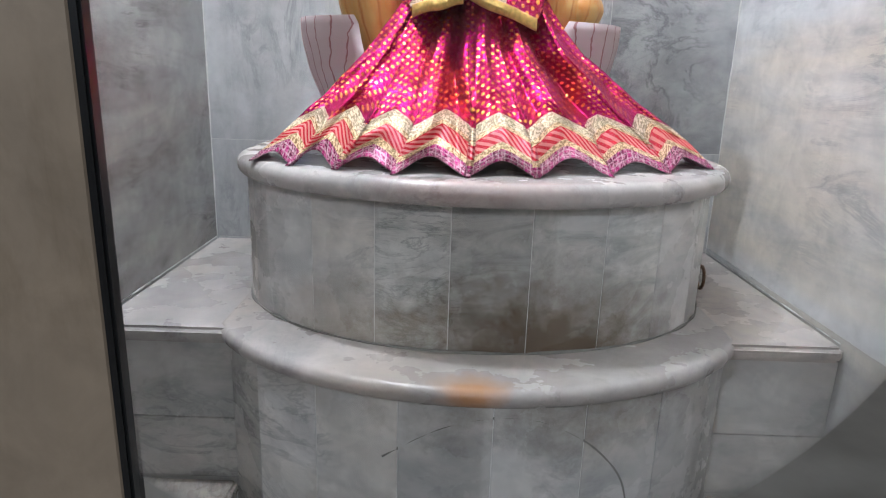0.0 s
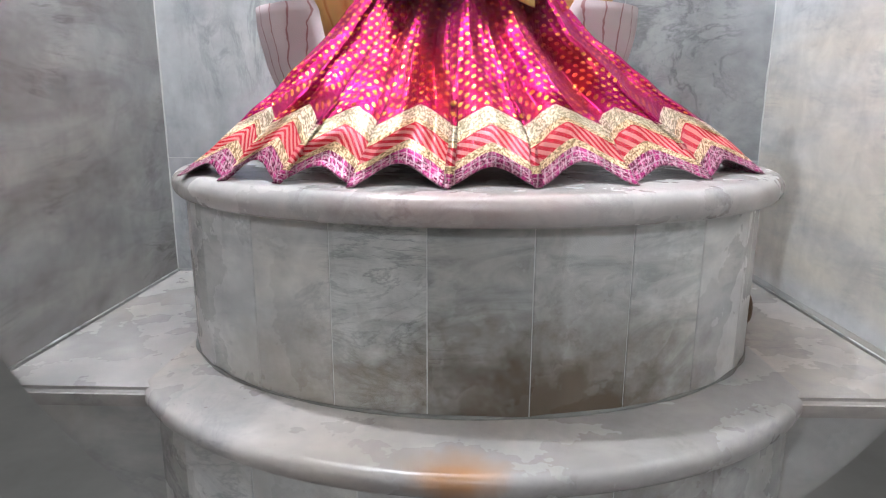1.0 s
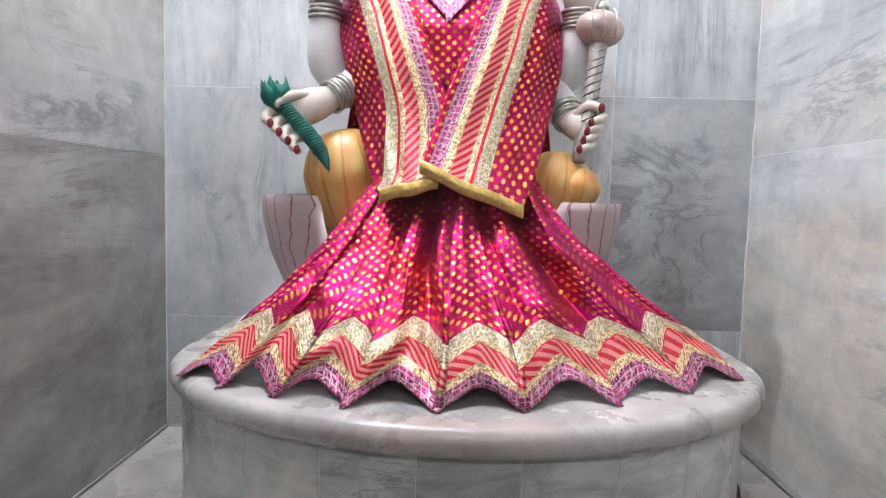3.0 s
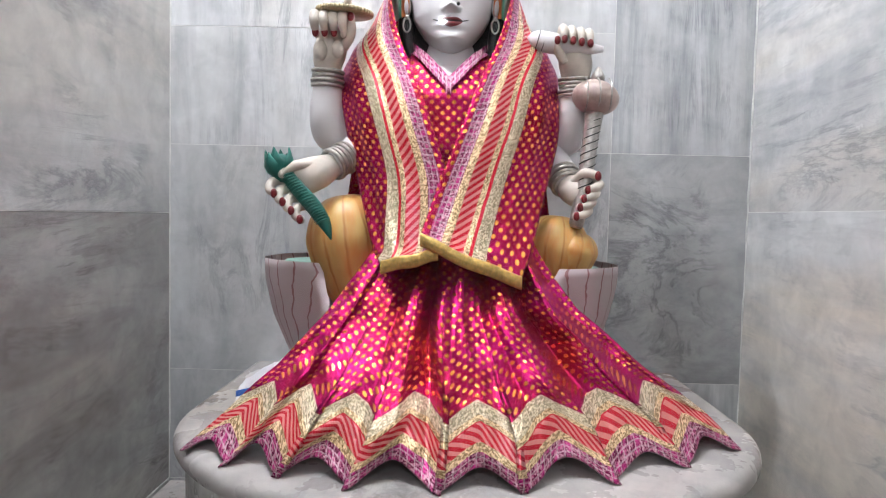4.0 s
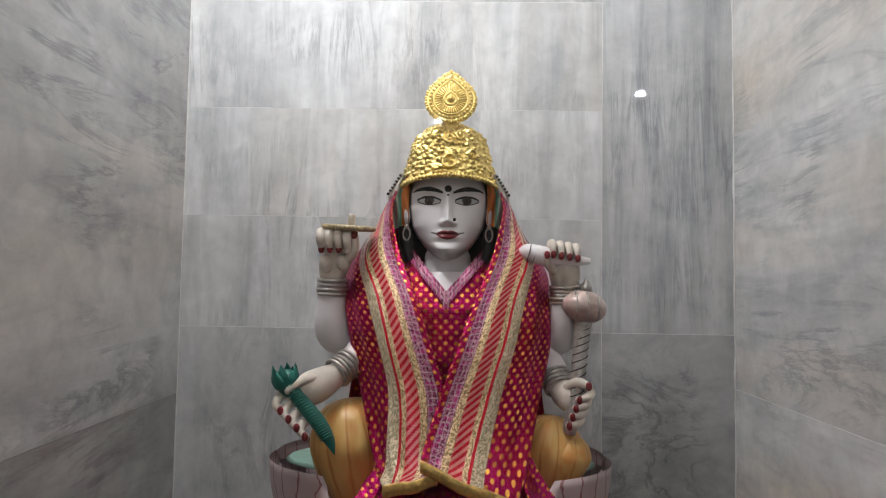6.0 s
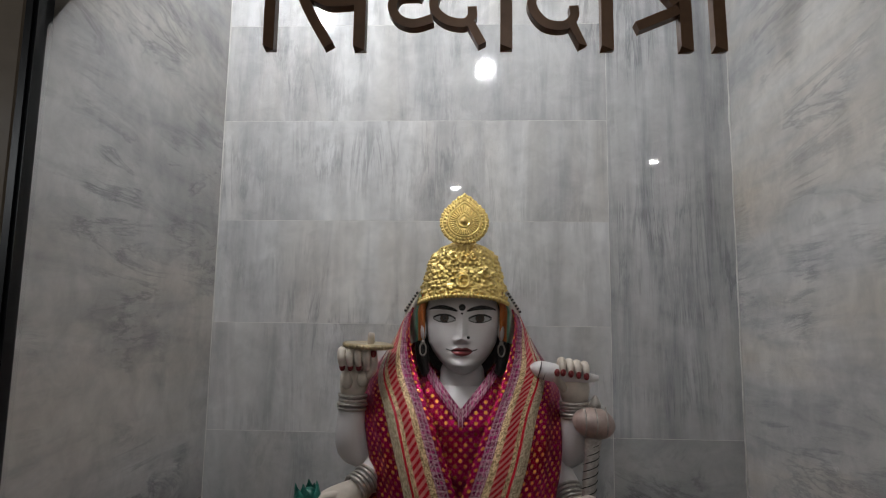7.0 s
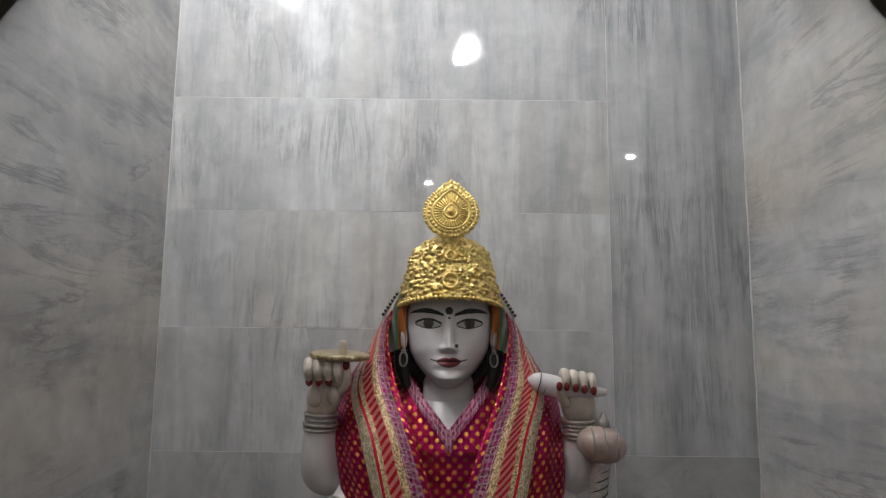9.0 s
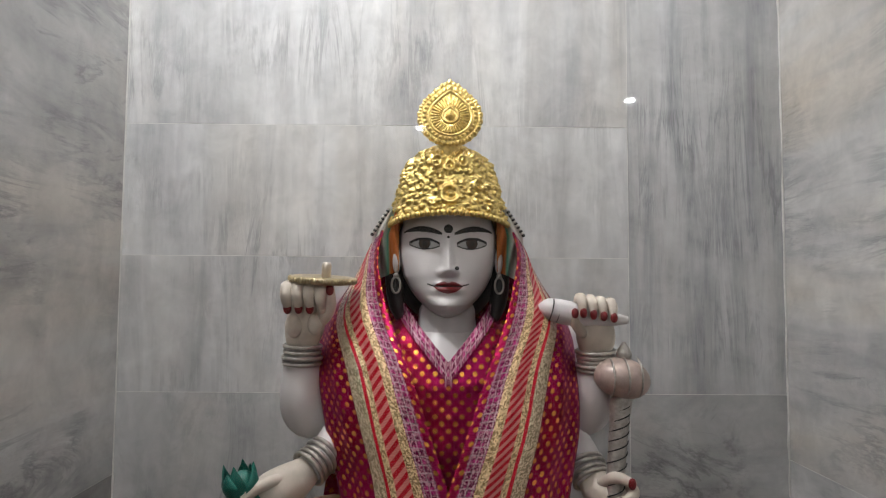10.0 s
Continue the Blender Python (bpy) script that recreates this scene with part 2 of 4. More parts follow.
def lathe(profile, c=(0, 0, 0), n=40, bm=None, slot=0):
    """profile: (radius, height) from bottom to top."""
    bm = bm or bmesh.new()
    rings = [[bm.verts.new((c[0] + r * math.cos(6.28318 * i / n), c[1] + r * math.sin(6.28318 * i / n), c[2] + z)) for i in range(n)] for r, z in profile]
    for p, q in zip(rings, rings[1:]):
        for i in range(n):
            fc = bm.faces.new((p[i], p[(i + 1) % n], q[(i + 1) % n], q[i]))
            fc.smooth, fc.material_index = True, slot
    for ring in (rings[0], rings[-1]):
        bm.faces.new(ring).material_index = slot
    return bm


# ---- the niche ----
M_MORTAR = plain('dark_mortar', (0.2, 0.19, 0.17), 0.9)
X0, X1, YF, YB, ZL, ZC = -0.434, 0.722, 0.446, 1.502, 0.849, 3.0
CX = 0.127
ROWS_Z = [0.849, 1.077, 1.533, 1.767, 1.998, 2.232, 2.466, 2.7, 3.0]
T = 0.0003


def wall(name, bm, label):
    return tagged(part(name, bm, M_JOINT, None), label, "wall", kind="structure")


wall_back = wall("wall_back", box(X0 - 0.1, X1 + 0.1, YB + T, YB + 0.12, 0, ZC), "grey and white polished marble slabs behind the statue")
wall_left = wall("wall_left", box(X0 - 0.12, X0 - T, 0.5, YB + T - 0.001, 0, ZC), "streaked grey marble side wall of the shrine niche")
wall_right = wall("wall_right", box(X1 + T, X1 + 0.12, 0.5, YB + T - 0.001, 0, ZC), "grey marble side wall with brownish streaks")
tagged(part("ceiling", box(X0 - 0.12, X1 + 0.12, 0.49, YB + 0.12, ZC + 0.002, ZC + 0.1), M_WHITEPLASTIC, None), "plain white niche ceiling", "ceiling", kind="structure")


def slab(parent, x0, x1, y0, y1, z0, z1, m, name="slab", gap=0.0006, bevel=0.0002):
    return part(name, box(x0 + (gap if x1 - x0 > 0.02 else 0), x1 - (gap if x1 - x0 > 0.02 else 0), y0 + (gap if y1 - y0 > 0.02 else 0), y1 - (gap if y1 - y0 > 0.02 else 0), z0 + (gap if z1 - z0 > 0.02 else 0), z1 - (gap if z1 - z0 > 0.02 else 0), bevel), m, parent)


XC = 0.448
rnd = random.Random(3)
for z0, z1 in zip([0.0, 0.58] + ROWS_Z[:-1], [0.58, 0.849] + ROWS_Z[1:]):
    lean = rnd.uniform(-0.0004, 0.0)
    slab(wall_back, X0, XC, YB + lean, YB + 0.012, z0, z1, M_BACK4 if z1 in (1.077, 1.533) else M_BACK)
for z0, z1 in ((0, 0.849), (0.849, 1.077), (1.077, 1.533), (1.533, 3.0)):
    slab(wall_back, XC, X1, YB + rnd.uniform(-0.0004, 0.0), YB + 0.012, z0, z1, M_BACK2 if z1 == 1.533 else M_BACK3)
for z0, z1 in ((0, 0.57), (0.57, 0.85), (0.85, 1.395), (1.395, 3.0)):
    slab(wall_left, X0 - 0.012, X0 + rnd.uniform(0.0, 0.0008), 0.5, YB - 0.002, z0, z1, M_LEFT_LOW if z1 == 1.395 else M_LEFT)
for z0, z1 in ((0, 0.6), (0.6, 0.86), (0.86, 1.423), (1.423, 3.0)):
    slab(wall_right, X1 - rnd.uniform(0.0, 0.0008), X1 + 0.012, 0.5, YB - 0.002, z0, z1, M_RIGHT)

# ---- the front wall with the glazed opening ----
OX0, OX1, OZ0, OZ1 = -0.1235, 0.454, 0.58, 2.071
wall_front = thing("wall_front", "beige stone wall round the glazed shrine opening", "wall", kind="structure")
for nm, b in (("panel", (-4, -0.43, 0, 3.3)), ("panel", (-0.43, -0.283, 0, 3.3)), ("panel", (-0.283, OX0, 0, 3.3)), ("panel", (OX1, 0.62, 0, 3.3)), ("panel", (0.62, 4, 0, 3.3)),
              ("panel", (OX0, OX1, 0, OZ0)), ("panel", (OX0, OX1, OZ1, 3.3))):
    part(nm, box(b[0] + 0.0008, b[1] - 0.0008, 0.441, 0.458, b[2], b[3], 0.0015), M_BEIGE, wall_front)
part("joint", box(-4, OX0 - 0.001, 0.4425, 0.457, 0, 3.3), M_JOINT, wall_front)
for b in ((-4, -0.25, 0, 3.3), (0.57, 4, 0, 3.3), (-0.25, 0.57, 0, 0.5), (-0.25, 0.57, 2.2, 3.3)):
    part("backing", box(b[0], b[1], 0.4585, 0.499, b[2], b[3]), M_JOINT, wall_front)

window = thing("window_1", "clear glass pane in a thin black frame", "window", kind="structure")
F0, F1 = 0.4385, 0.452
for b in ((OX0, OX0 + 0.008, OZ0, OZ1), (OX1 - 0.009, OX1, OZ0, OZ1), (OX0 + 0.008, OX1 - 0.009, OZ0, OZ0 + 0.01), (OX0 + 0.008, OX1 - 0.009, OZ1 - 0.011, OZ1)):
    part("window_frame", box(b[0], b[1], F0, F1, b[2], b[3], 0.002, seg=2), M_BLACK, window)

glass, nt, b_ = mat("clear_glass")
out = nt.nodes["Material Output"]
tr, gl, fr, mx = (nt.nodes.new(k) for k in ("ShaderNodeBsdfTransparent", "ShaderNodeBsdfGlossy", "ShaderNodeFresnel", "ShaderNodeMixShader"))
gl.inputs["Roughness"].default_value = 0.02
fr.inputs["IOR"].default_value = 1.5
link(nt, fr.outputs[0], mx.inputs[0])
link(nt, tr.outputs[0], mx.inputs[1])
link(nt, gl.outputs[0], mx.inputs[2])
link(nt, mx.outputs[0], out.inputs["Surface"])
bm = bmesh.new()
bm.faces.new([bm.verts.new(p) for p in ((OX0 + 0.005, 0.4475, OZ0 + 0.01), (OX1 - 0.005, 0.4475, OZ0 + 0.01), (OX1 - 0.005, 0.4475, OZ1 - 0.005), (OX0 + 0.005, 0.4475, OZ1 - 0.005))])
pane = part("pane", bm, glass, window)
pane.visible_shadow = False

# ---- lettering on the glass ----
sign = thing("sign_lettering", "dark brown raised lettering fixed on the glass pane", "lettering")
LETTERS = []
LETTERS.append([(5.8, [(-141, 65), (-69, 63)]), (6.5, [(-133, 64), (-133, 10)]), (5.0, [(-135, 67), (-137, 78), (-133, 85), (-125, 87), (-113, 83), (-101, 74), (-96, 66)]),
                (6.5, [(-105, 63), (-105, 50), (-110, 40)]), (6.2, [(-115, 45), (-108, 30), (-97, 11)]), (4.2, [(-107, 41), (-97, 37), (-80, 38)]), (6.9, [(-79, 63), (-79, 9)])])
LETTERS.append([(5.8, [(-45, 61), (12, 61)]), (5.4, [(-48, 55), (-48, 60), (-54, 63), (-60, 60), (-62, 53), (-58, 47), (-47, 44), (-42, 42)]), (5.4, [(-45, 43), (-56, 42), (-60, 35), (-56, 27), (-47, 24), (-36, 27)]),
                (5.4, [(-15, 60), (-16, 48), (-26, 47), (-34, 43), (-35, 33), (-28, 26), (-18, 24), (-13, 28), (-13, 34)]), (5.0, [(-15, 26), (-7, 11)]), (6.9, [(7, 61), (7, 9)]),
                (5.0, [(-16, 62), (-18, 76), (-15, 83), (-8, 86), (-1, 80), (6, 64)])])
LETTERS.append([(5.8, [(12, 61), (73, 61)]), (5.4, [(44, 60), (43, 48), (33, 48), (24, 44), (22, 34), (29, 24), (40, 22), (46, 27), (46, 34)]), (5.0, [(44, 25), (51, 10)]), (6.9, [(65, 61), (65, 8)])])
LETTERS.append([(5.8, [(72, 61), (140, 61)]), (5.4, [(78, 45), (95, 45), (105, 35)]), (5.8, [(82, 21), (106, 31)]), (6.9, [(109, 61), (110, 7)]), (6.9, [(128, 61), (129, 7)]),
                (5.0, [(108, 62), (105, 74), (108, 82), (115, 85), (122, 78), (129, 62)])])


def stroke(bm, pts, width, y0, y1):
    n = 1 if len(pts) == 2 else 6 * (len(pts) - 1)
    rows = []
    for k in range(n + 1):
        t = k / n
        c = spline([(0.16 + x / 1000, 0, 1.9 + z / 1000) for x, z in pts], t)
        d = (spline([(x, 0, z) for x, z in pts], min(1, t + 0.01)) - spline([(x, 0, z) for x, z in pts], max(0, t - 0.01))).normalized()
        s = Vector((-d.z, 0, d.x)) * width / 2000
        if abs(d.z) > 0.9 and len(pts) == 2 and k == n:
            cut = 0.0016
        else:
            cut = 0
        rows.append([bm.verts.new(p) for p in ((c.x + s.x, y0, c.z + s.z - cut * (1 if s.x > 0 else -1)), (c.x - s.x, y0, c.z - s.z + cut * (1 if s.x > 0 else -1)), (c.x - s.x, y1, c.z - s.z), (c.x + s.x, y1, c.z + s.z))])
    for p, q in zip(rows, rows[1:]):
        for i in range(4):
            bm.faces.new((p[i], p[(i + 1) % 4], q[(i + 1) % 4], q[i]))
    bm.faces.new(rows[0])
    bm.faces.new(rows[-1])


for strokes in LETTERS:
    bm = bmesh.new()
    for k, (w, pts) in enumerate(strokes):
        stroke(bm, pts, w, 0.4400 - 0.00012 * k, 0.4470)
    part("letter", bm, M_LETTER, sign)

# ---- the hall behind the visitor ----
for nm, b, m in (("hall_wall_west", (-4.1, -4, -7, 0.43, 0, 3.3), M_HALL), ("hall_wall_east", (4, 4.1, -7, 0.43, 0, 3.3), M_HALL), ("hall_wall_south", (-4.1, 4.1, -7.1, -7, 0, 3.3), M_HALL),
                 ("hall_ceiling", (-4.1, 4.1, -7.1, 0.43, 3.3, 3.4), M_HALL)):
    tagged(part(nm, box(*b), m, None), "plain cream plaster of the temple hall", "ceiling" if "ceil" in nm else "wall", kind="structure")
tagged(part("floor", box(-4.2, 4.2, -7.1, 1.7, -0.1, 0), M_HALLFLOOR, None), "grey stone floor of the temple hall", "floor", kind="structure")


def disc_lamp(place, power, size):
    lamp = thing("ceiling_lamp", "round white ceiling lamp, lit", "lamp", place, "ceiling lamps of the hall")
    part("housing", lathe([(size * 1.2, 0.0), (size * 1.25, 0.028)], n=28), M_WHITEPLASTIC, lamp)
    part("rod", tube([(0, 0, 0.027), (0, 0, 3.301 - place[2])], [0.008, 0.008], 8, 1), M_WHITEPLASTIC, lamp)
    part("diffuser", lathe([(size * 0.6, -0.012), (size, -0.006), (size, -0.001)], n=28), M_LAMP, lamp)
    area("lamp_light", (place[0], place[1], place[2] - 0.02), (0.1, 1.2, 1.45) if place[1] > -3 else (place[0], place[1], 0), power, size * 1.6, size * 1.6)


for place, power in HALL:
    disc_lamp(place, power, 0.013 if place[0] < -1 else 0.04)

# lamps inside the niche
side_lamp = thing("wall_lamp", "small white bulb in a holder on the niche side wall, lit", "lamp", (-0.35, 0.975, 2.76))
part("rose", tube([(-0.0835, 0, 0), (-0.066, 0, 0)], [0.022, 0.022], 20, 1), M_WHITEPLASTIC, side_lamp, smooth=True)
part("holder", tube([(-0.067, 0, 0), (-0.012, 0, 0)], [0.009, 0.008], 16, 2), M_WHITEPLASTIC, side_lamp, smooth=True)
part("globe", ball((0, 0, 0), 0.015), glow("side_bulb_glow", (0.95, 0.98, 1.0), NICHE_SIDE / (4 * math.pi ** 2 * 0.015 ** 2)), side_lamp)
bulb = thing("bulb_lamp", "round white bulb hanging under the niche ceiling, lit", "lamp", (0.18, 1.1, 2.53))
part("cord", tube([(0, 0, 0.05), (0, 0, 0.4725)], [0.004, 0.004], 8, 2), M_WHITEPLASTIC, bulb)
part("holder", lathe([(0.012, 0.027), (0.014, 0.055), (0.006, 0.06)], n=20), M_WHITEPLASTIC, bulb)
part("globe", ball((0, 0, 0), 0.028), M_BULB, bulb)


# ---- the pedestal ----
def ring_piece(cx, cy, a0, a1, r0, r1, z0, z1, seg=2, bevel=0.0012, sy=1.0):
    """A flat facing piece on a round drum; angles in degrees from the front, rightwards."""
    bm = bmesh.new()
    pts = []
    for k in range(seg + 1):
        a = radians(a0 + (a1 - a0) * k / seg)
        pts.append((math.sin(a), -math.cos(a) * sy))
    low = [bm.verts.new((cx + r1 * x, cy + r1 * y, z0)) for x, y in pts] + [bm.verts.new((cx + r0 * x, cy + r0 * y, z0)) for x, y in reversed(pts)]
    fc = bm.faces.new(low)
    ext = bmesh.ops.extrude_face_region(bm, geom=[fc])
    for g in ext["geom"]:
        if isinstance(g, bmesh.types.BMVert):
            g.co.z = z1
    bmesh.ops.recalc_face_normals(bm, faces=bm.faces)
    if bevel:
        bmesh.ops.bevel(bm, geom=[e for e in bm.edges if e.calc_face_angle(0) > 0.6], offset=bevel, segments=1, affect="EDGES")
    return bm


def round_slab(cx, cy, r, a0, a1, z0, z1, back, sy=1.0, n=72):
    """A slab with a bullnose front edge along an arc, closed towards the back."""
    bm = bmesh.new()
    h = (z1 - z0) / 2
    prof = [(-h, -h)] + [(-h + h * math.cos(radians(q)), h * math.sin(radians(q))) for q in range(-90, 91, 18)] + [(-0.03, h), ]
    angles = [a0 + (a1 - a0) * k / n for k in range(n + 1)]
    rows = []
    for k, deg in enumerate([a0] + angles + [a1]):
        a = radians(deg)
        far = k in (0, n + 2)
        rows.append([bm.verts.new((cx + (r + o) * math.sin(a), back if far else cy - (r + o) * math.cos(a) * sy, (z0 + z1) / 2 + dz)) for o, dz in prof])
    for p, q in zip(rows, rows[1:]):
        for i in range(len(prof) - 1):
            fc = bm.faces.new((p[i], q[i], q[i + 1], p[i + 1]))
            fc.smooth = True
    bm.faces.new([row[-1] for row in rows])
    return bm


PCX, PCY, PA, PB = 0.16, 1.187, 0.405, 0.305
pedestal = thing("pedestal", "round grey marble pedestal with vertical facing slabs, under the statue", "pedestal")
part("core", ring_piece(PCX, PCY, -90, 90, 0.05, PA - 0.0016, ZL + 0.001, 1.064, 60, 0, PB / PA), M_JOINT, pedestal)
edges = [-90] + [math.degrees(math.asin((x - PCX) / PA)) for x in (-0.205, -0.091, 0.006, 0.113, 0.225, 0.333, 0.423, 0.50)] + [90]
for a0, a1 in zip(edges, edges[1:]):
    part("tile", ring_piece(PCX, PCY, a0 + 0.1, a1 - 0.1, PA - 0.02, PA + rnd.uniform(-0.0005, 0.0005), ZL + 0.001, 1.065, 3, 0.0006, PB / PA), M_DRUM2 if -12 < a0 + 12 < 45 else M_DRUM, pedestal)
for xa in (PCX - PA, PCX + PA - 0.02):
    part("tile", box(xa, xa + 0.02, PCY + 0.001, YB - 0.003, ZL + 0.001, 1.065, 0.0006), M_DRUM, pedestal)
part("top_slab", round_slab(PCX + 0.005, PCY, PA + 0.02, -90, 90, 1.064, 1.098, YB - 0.003, (PB + 0.03) / (PA + 0.02)), M_TOP, pedestal, "rounded pale marble slab")

grime = [(PCX + (PA + 0.001) * math.sin(radians(a)), PCY - (PB + 0.001) * math.cos(radians(a)), ZL + 0.0005) for a in range(-88, 89, 4)]
part('grime_line', tube(grime, [rnd.uniform(0.0008, 0.0038) for _ in grime], 6, 130), M_MORTAR, pedestal, 'dark dirt in the joint', smooth=True)

LCX, LCY, LA, LB = 0.16, 1.119, 0.452, 0.352
plinth = thing("plinth", "wide round marble plinth carrying the pedestal", "plinth")
part("core", ring_piece(LCX, LCY, -68, 68, 0.05, LA - 0.0156, 0, ZL - 0.027, 60, 0, LB / LA), M_JOINT, plinth)
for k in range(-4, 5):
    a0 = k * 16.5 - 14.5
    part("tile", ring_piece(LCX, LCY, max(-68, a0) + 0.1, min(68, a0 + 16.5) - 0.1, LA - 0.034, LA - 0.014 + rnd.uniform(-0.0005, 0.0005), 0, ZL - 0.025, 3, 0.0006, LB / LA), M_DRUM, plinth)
part("top_slab", round_slab(LCX, LCY, LA, -64, 64, ZL - 0.027, ZL, YB - 0.003, LB / LA), M_TOP, plinth, "rounded pale marble slab with an orange stain")

YL = 0.955
for nm, xa, xb in (("left", X0 + 0.001, -0.222), ("right", 0.542, X1 - 0.001)):
    ledge = thing("ledge", "low grey marble side ledge beside the pedestal", "ledge", group="side ledges")
    part("top_slab", box(xa, xb, YL - 0.012, YB - 0.003, ZL - 0.027, ZL - 0.0012, 0.007, seg=3), M_TOP, ledge)
    for z0, z1 in ((0.58, 0.69), (0.69, ZL - 0.027)):
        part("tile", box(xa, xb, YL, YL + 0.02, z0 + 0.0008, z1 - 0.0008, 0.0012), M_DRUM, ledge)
    part("core", box(xa + 0.004, xb - 0.004, YL + 0.006, YB - 0.004, 0, ZL - 0.03), M_JOINT, ledge)
    low = thing("step", "lower marble step in front of the ledge", "step", group="lower steps")
    part("top_slab", box(xa, xb, 0.72, YL - 0.001, 0.555, 0.58, 0.006, seg=3), M_TOP, low)
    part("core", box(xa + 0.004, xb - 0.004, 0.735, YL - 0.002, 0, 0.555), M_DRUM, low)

arc = tube([(x, LCY - (LB - 0.013) * math.sqrt(1 - ((x - LCX) / (LA - 0.014)) ** 2), z) for x, z in ((0.03, 0.735), (0.076, 0.769), (0.119, 0.792), (0.177, 0.806), (0.235, 0.801), (0.289, 0.774), (0.33, 0.738), (0.362, 0.69), (0.378, 0.62))], [0.0022] * 9, 8, 48)
part("arch_line", arc, M_MORTAR, plinth, "thin dark arched line", smooth=True)

hinge = thing("hinge", "small rusty brown hinge on the beige wall", "hinge", (-0.186, 0.441, 1.985))
part("leaf", box(-0.012, 0.004, -0.003, 0.0, -0.03, 0.028, 0.001), plain("rusty_hinge", (0.12, 0.06, 0.025), 0.7, 0.5, 0.5, 60.0, 0.5), hinge)
part("pin", tube([(0.004, -0.004, -0.03), (0.004, -0.004, 0.03)], [0.003, 0.003], 8, 2), M_BLACK, hinge, smooth=True)

# uneven white grout in the corners
for place, way, length in (((X0 + 0.001, YB - 0.001, ZL), (0, 0, 1), 1.95), ((X1 - 0.001, YB - 0.001, ZL), (0, 0, 1), 1.95), ((X0 + 0.001, 0.96, ZL), (0, 1, 0), 0.535), ((X1 - 0.001, 0.96, ZL), (0, 1, 0), 0.535)):
    steps = int(length / 0.03)
    pts = [tuple(Vector(place) + Vector(way) * length * k / steps + Vector((rnd.uniform(-0.0006, 0.0006), rnd.uniform(-0.0006, 0.0006) if way[2] else 0, 0))) for k in range(steps + 1)]
    tagged(part("trim", tube(pts, [rnd.uniform(0.0006, 0.0026) for _ in pts], 6, steps * 2), M_JOINT, None, smooth=True), "thin uneven white grout line in the corner", "grout", kind="structure")
# ---- cloth ----
LACE, GOLD, CORAL, RED, CREAM, FIELD = range(6)


def cloth(name, bands, total=0.12, stripe=1.0, crimson=(0.3, 0.002, 0.02), magenta=(0.4, 0.004, 0.09)):
    """Foil-dotted silk with a braided border; the texture's second axis is the distance from the border's edge in metres."""
    m, nt, b = mat(name)
    uvn = nt.nodes.new("ShaderNodeTexCoord")
    sep = nt.nodes.new("ShaderNodeSeparateXYZ")
    link(nt, uvn.outputs["UV"], sep.inputs[0])
    ux, uy = sep.outputs[0], sep.outputs[1]
    wob = noise_tex(nt, uvn.outputs["UV"], 60.0, 2)
    d = math_node(nt, "DIVIDE", math_node(nt, "ADD", uy, math_node(nt, "MULTIPLY", math_node(nt, "SUBTRACT", wob, 0.5), 0.0016)), total)

    def sel(kinds):
        stops, at = [], 0.0
        for k, w in bands:
            v = 1.0 if k in kinds else 0.0
            stops.append((min(at / total, 1.0), (v, v, v)))
            at += w
        v = 1.0 if FIELD in kinds else 0.0
        stops.append((min(at / total, 1.0), (v, v, v)))
        return ramp(nt, d, stops, "CONSTANT")

    def dots(s, r, ox, oy):
        fx = math_node(nt, "SUBTRACT", math_node(nt, "FRACT", math_node(nt, "ADD", math_node(nt, "DIVIDE", ux, s), 50 + ox)), 0.5)
        fy = math_node(nt, "SUBTRACT", math_node(nt, "FRACT", math_node(nt, "ADD", math_node(nt, "DIVIDE", uy, s), 50 + oy)), 0.5)
        q = math_node(nt, "SQRT", math_node(nt, "ADD", math_node(nt, "MULTIPLY", fx, fx), math_node(nt, "MULTIPLY", fy, fy)))
        return math_node(nt, "LESS_THAN", q, r)

    dot = math_node(nt, "MAXIMUM", dots(0.0172, 0.185, 0, 0), dots(0.0172, 0.185, 0.5, 0.5))
    # the silk's angle-dependent sheen painted in, as random crimson and magenta patches
    n1 = noise_tex(nt, uvn.outputs["UV"], 9.0, 4, 0.6, 0.6)
    field = mix(nt, ramp(nt, n1, [(0.38, (0, 0, 0)), (0.66, (1, 1, 1))]), crimson, magenta)
    is_dot = math_node(nt, "MULTIPLY", dot, sel((FIELD,)))
    lace_n = nt.nodes.new("ShaderNodeTexVoronoi")
    lace_n.inputs["Scale"].default_value = 560.0
    link(nt, uvn.outputs["UV"], lace_n.inputs["Vector"])
    sp = lace_n.outputs["Color"]
    sps = nt.nodes.new("ShaderNodeSeparateColor")
    link(nt, sp, sps.inputs[0])
    spark = sps.outputs[0]
    blot = noise_tex(nt, uvn.outputs["UV"], 95.0, 2)
    netx = math_node(nt, "LESS_THAN", math_node(nt, "FRACT", math_node(nt, "ADD", math_node(nt, "DIVIDE", ux, 0.0098), 90.0)), 0.17)
    nety = math_node(nt, "LESS_THAN", math_node(nt, "FRACT", math_node(nt, "ADD", math_node(nt, "DIVIDE", uy, 0.0074), 90.2)), 0.2)
    net = math_node(nt, "MAXIMUM", netx, nety)
    lace = mix(nt, ramp(nt, spark, [(0.45, (0, 0, 0)), (0.9, (1, 1, 1))]), (0.15, 0.008, 0.05), (0.5, 0.26, 0.3))
    lace = mix(nt, ramp(nt, blot, [(0.5, (0, 0, 0)), (0.62, (1, 1, 1))]), lace, (0.42, 0.02, 0.16))
    lace = mix(nt, math_node(nt, "MULTIPLY", net, 0.7), lace, (0.52, 0.39, 0.4))
    gold = mix(nt, spark, (0.28, 0.17, 0.06), (0.86, 0.66, 0.36))
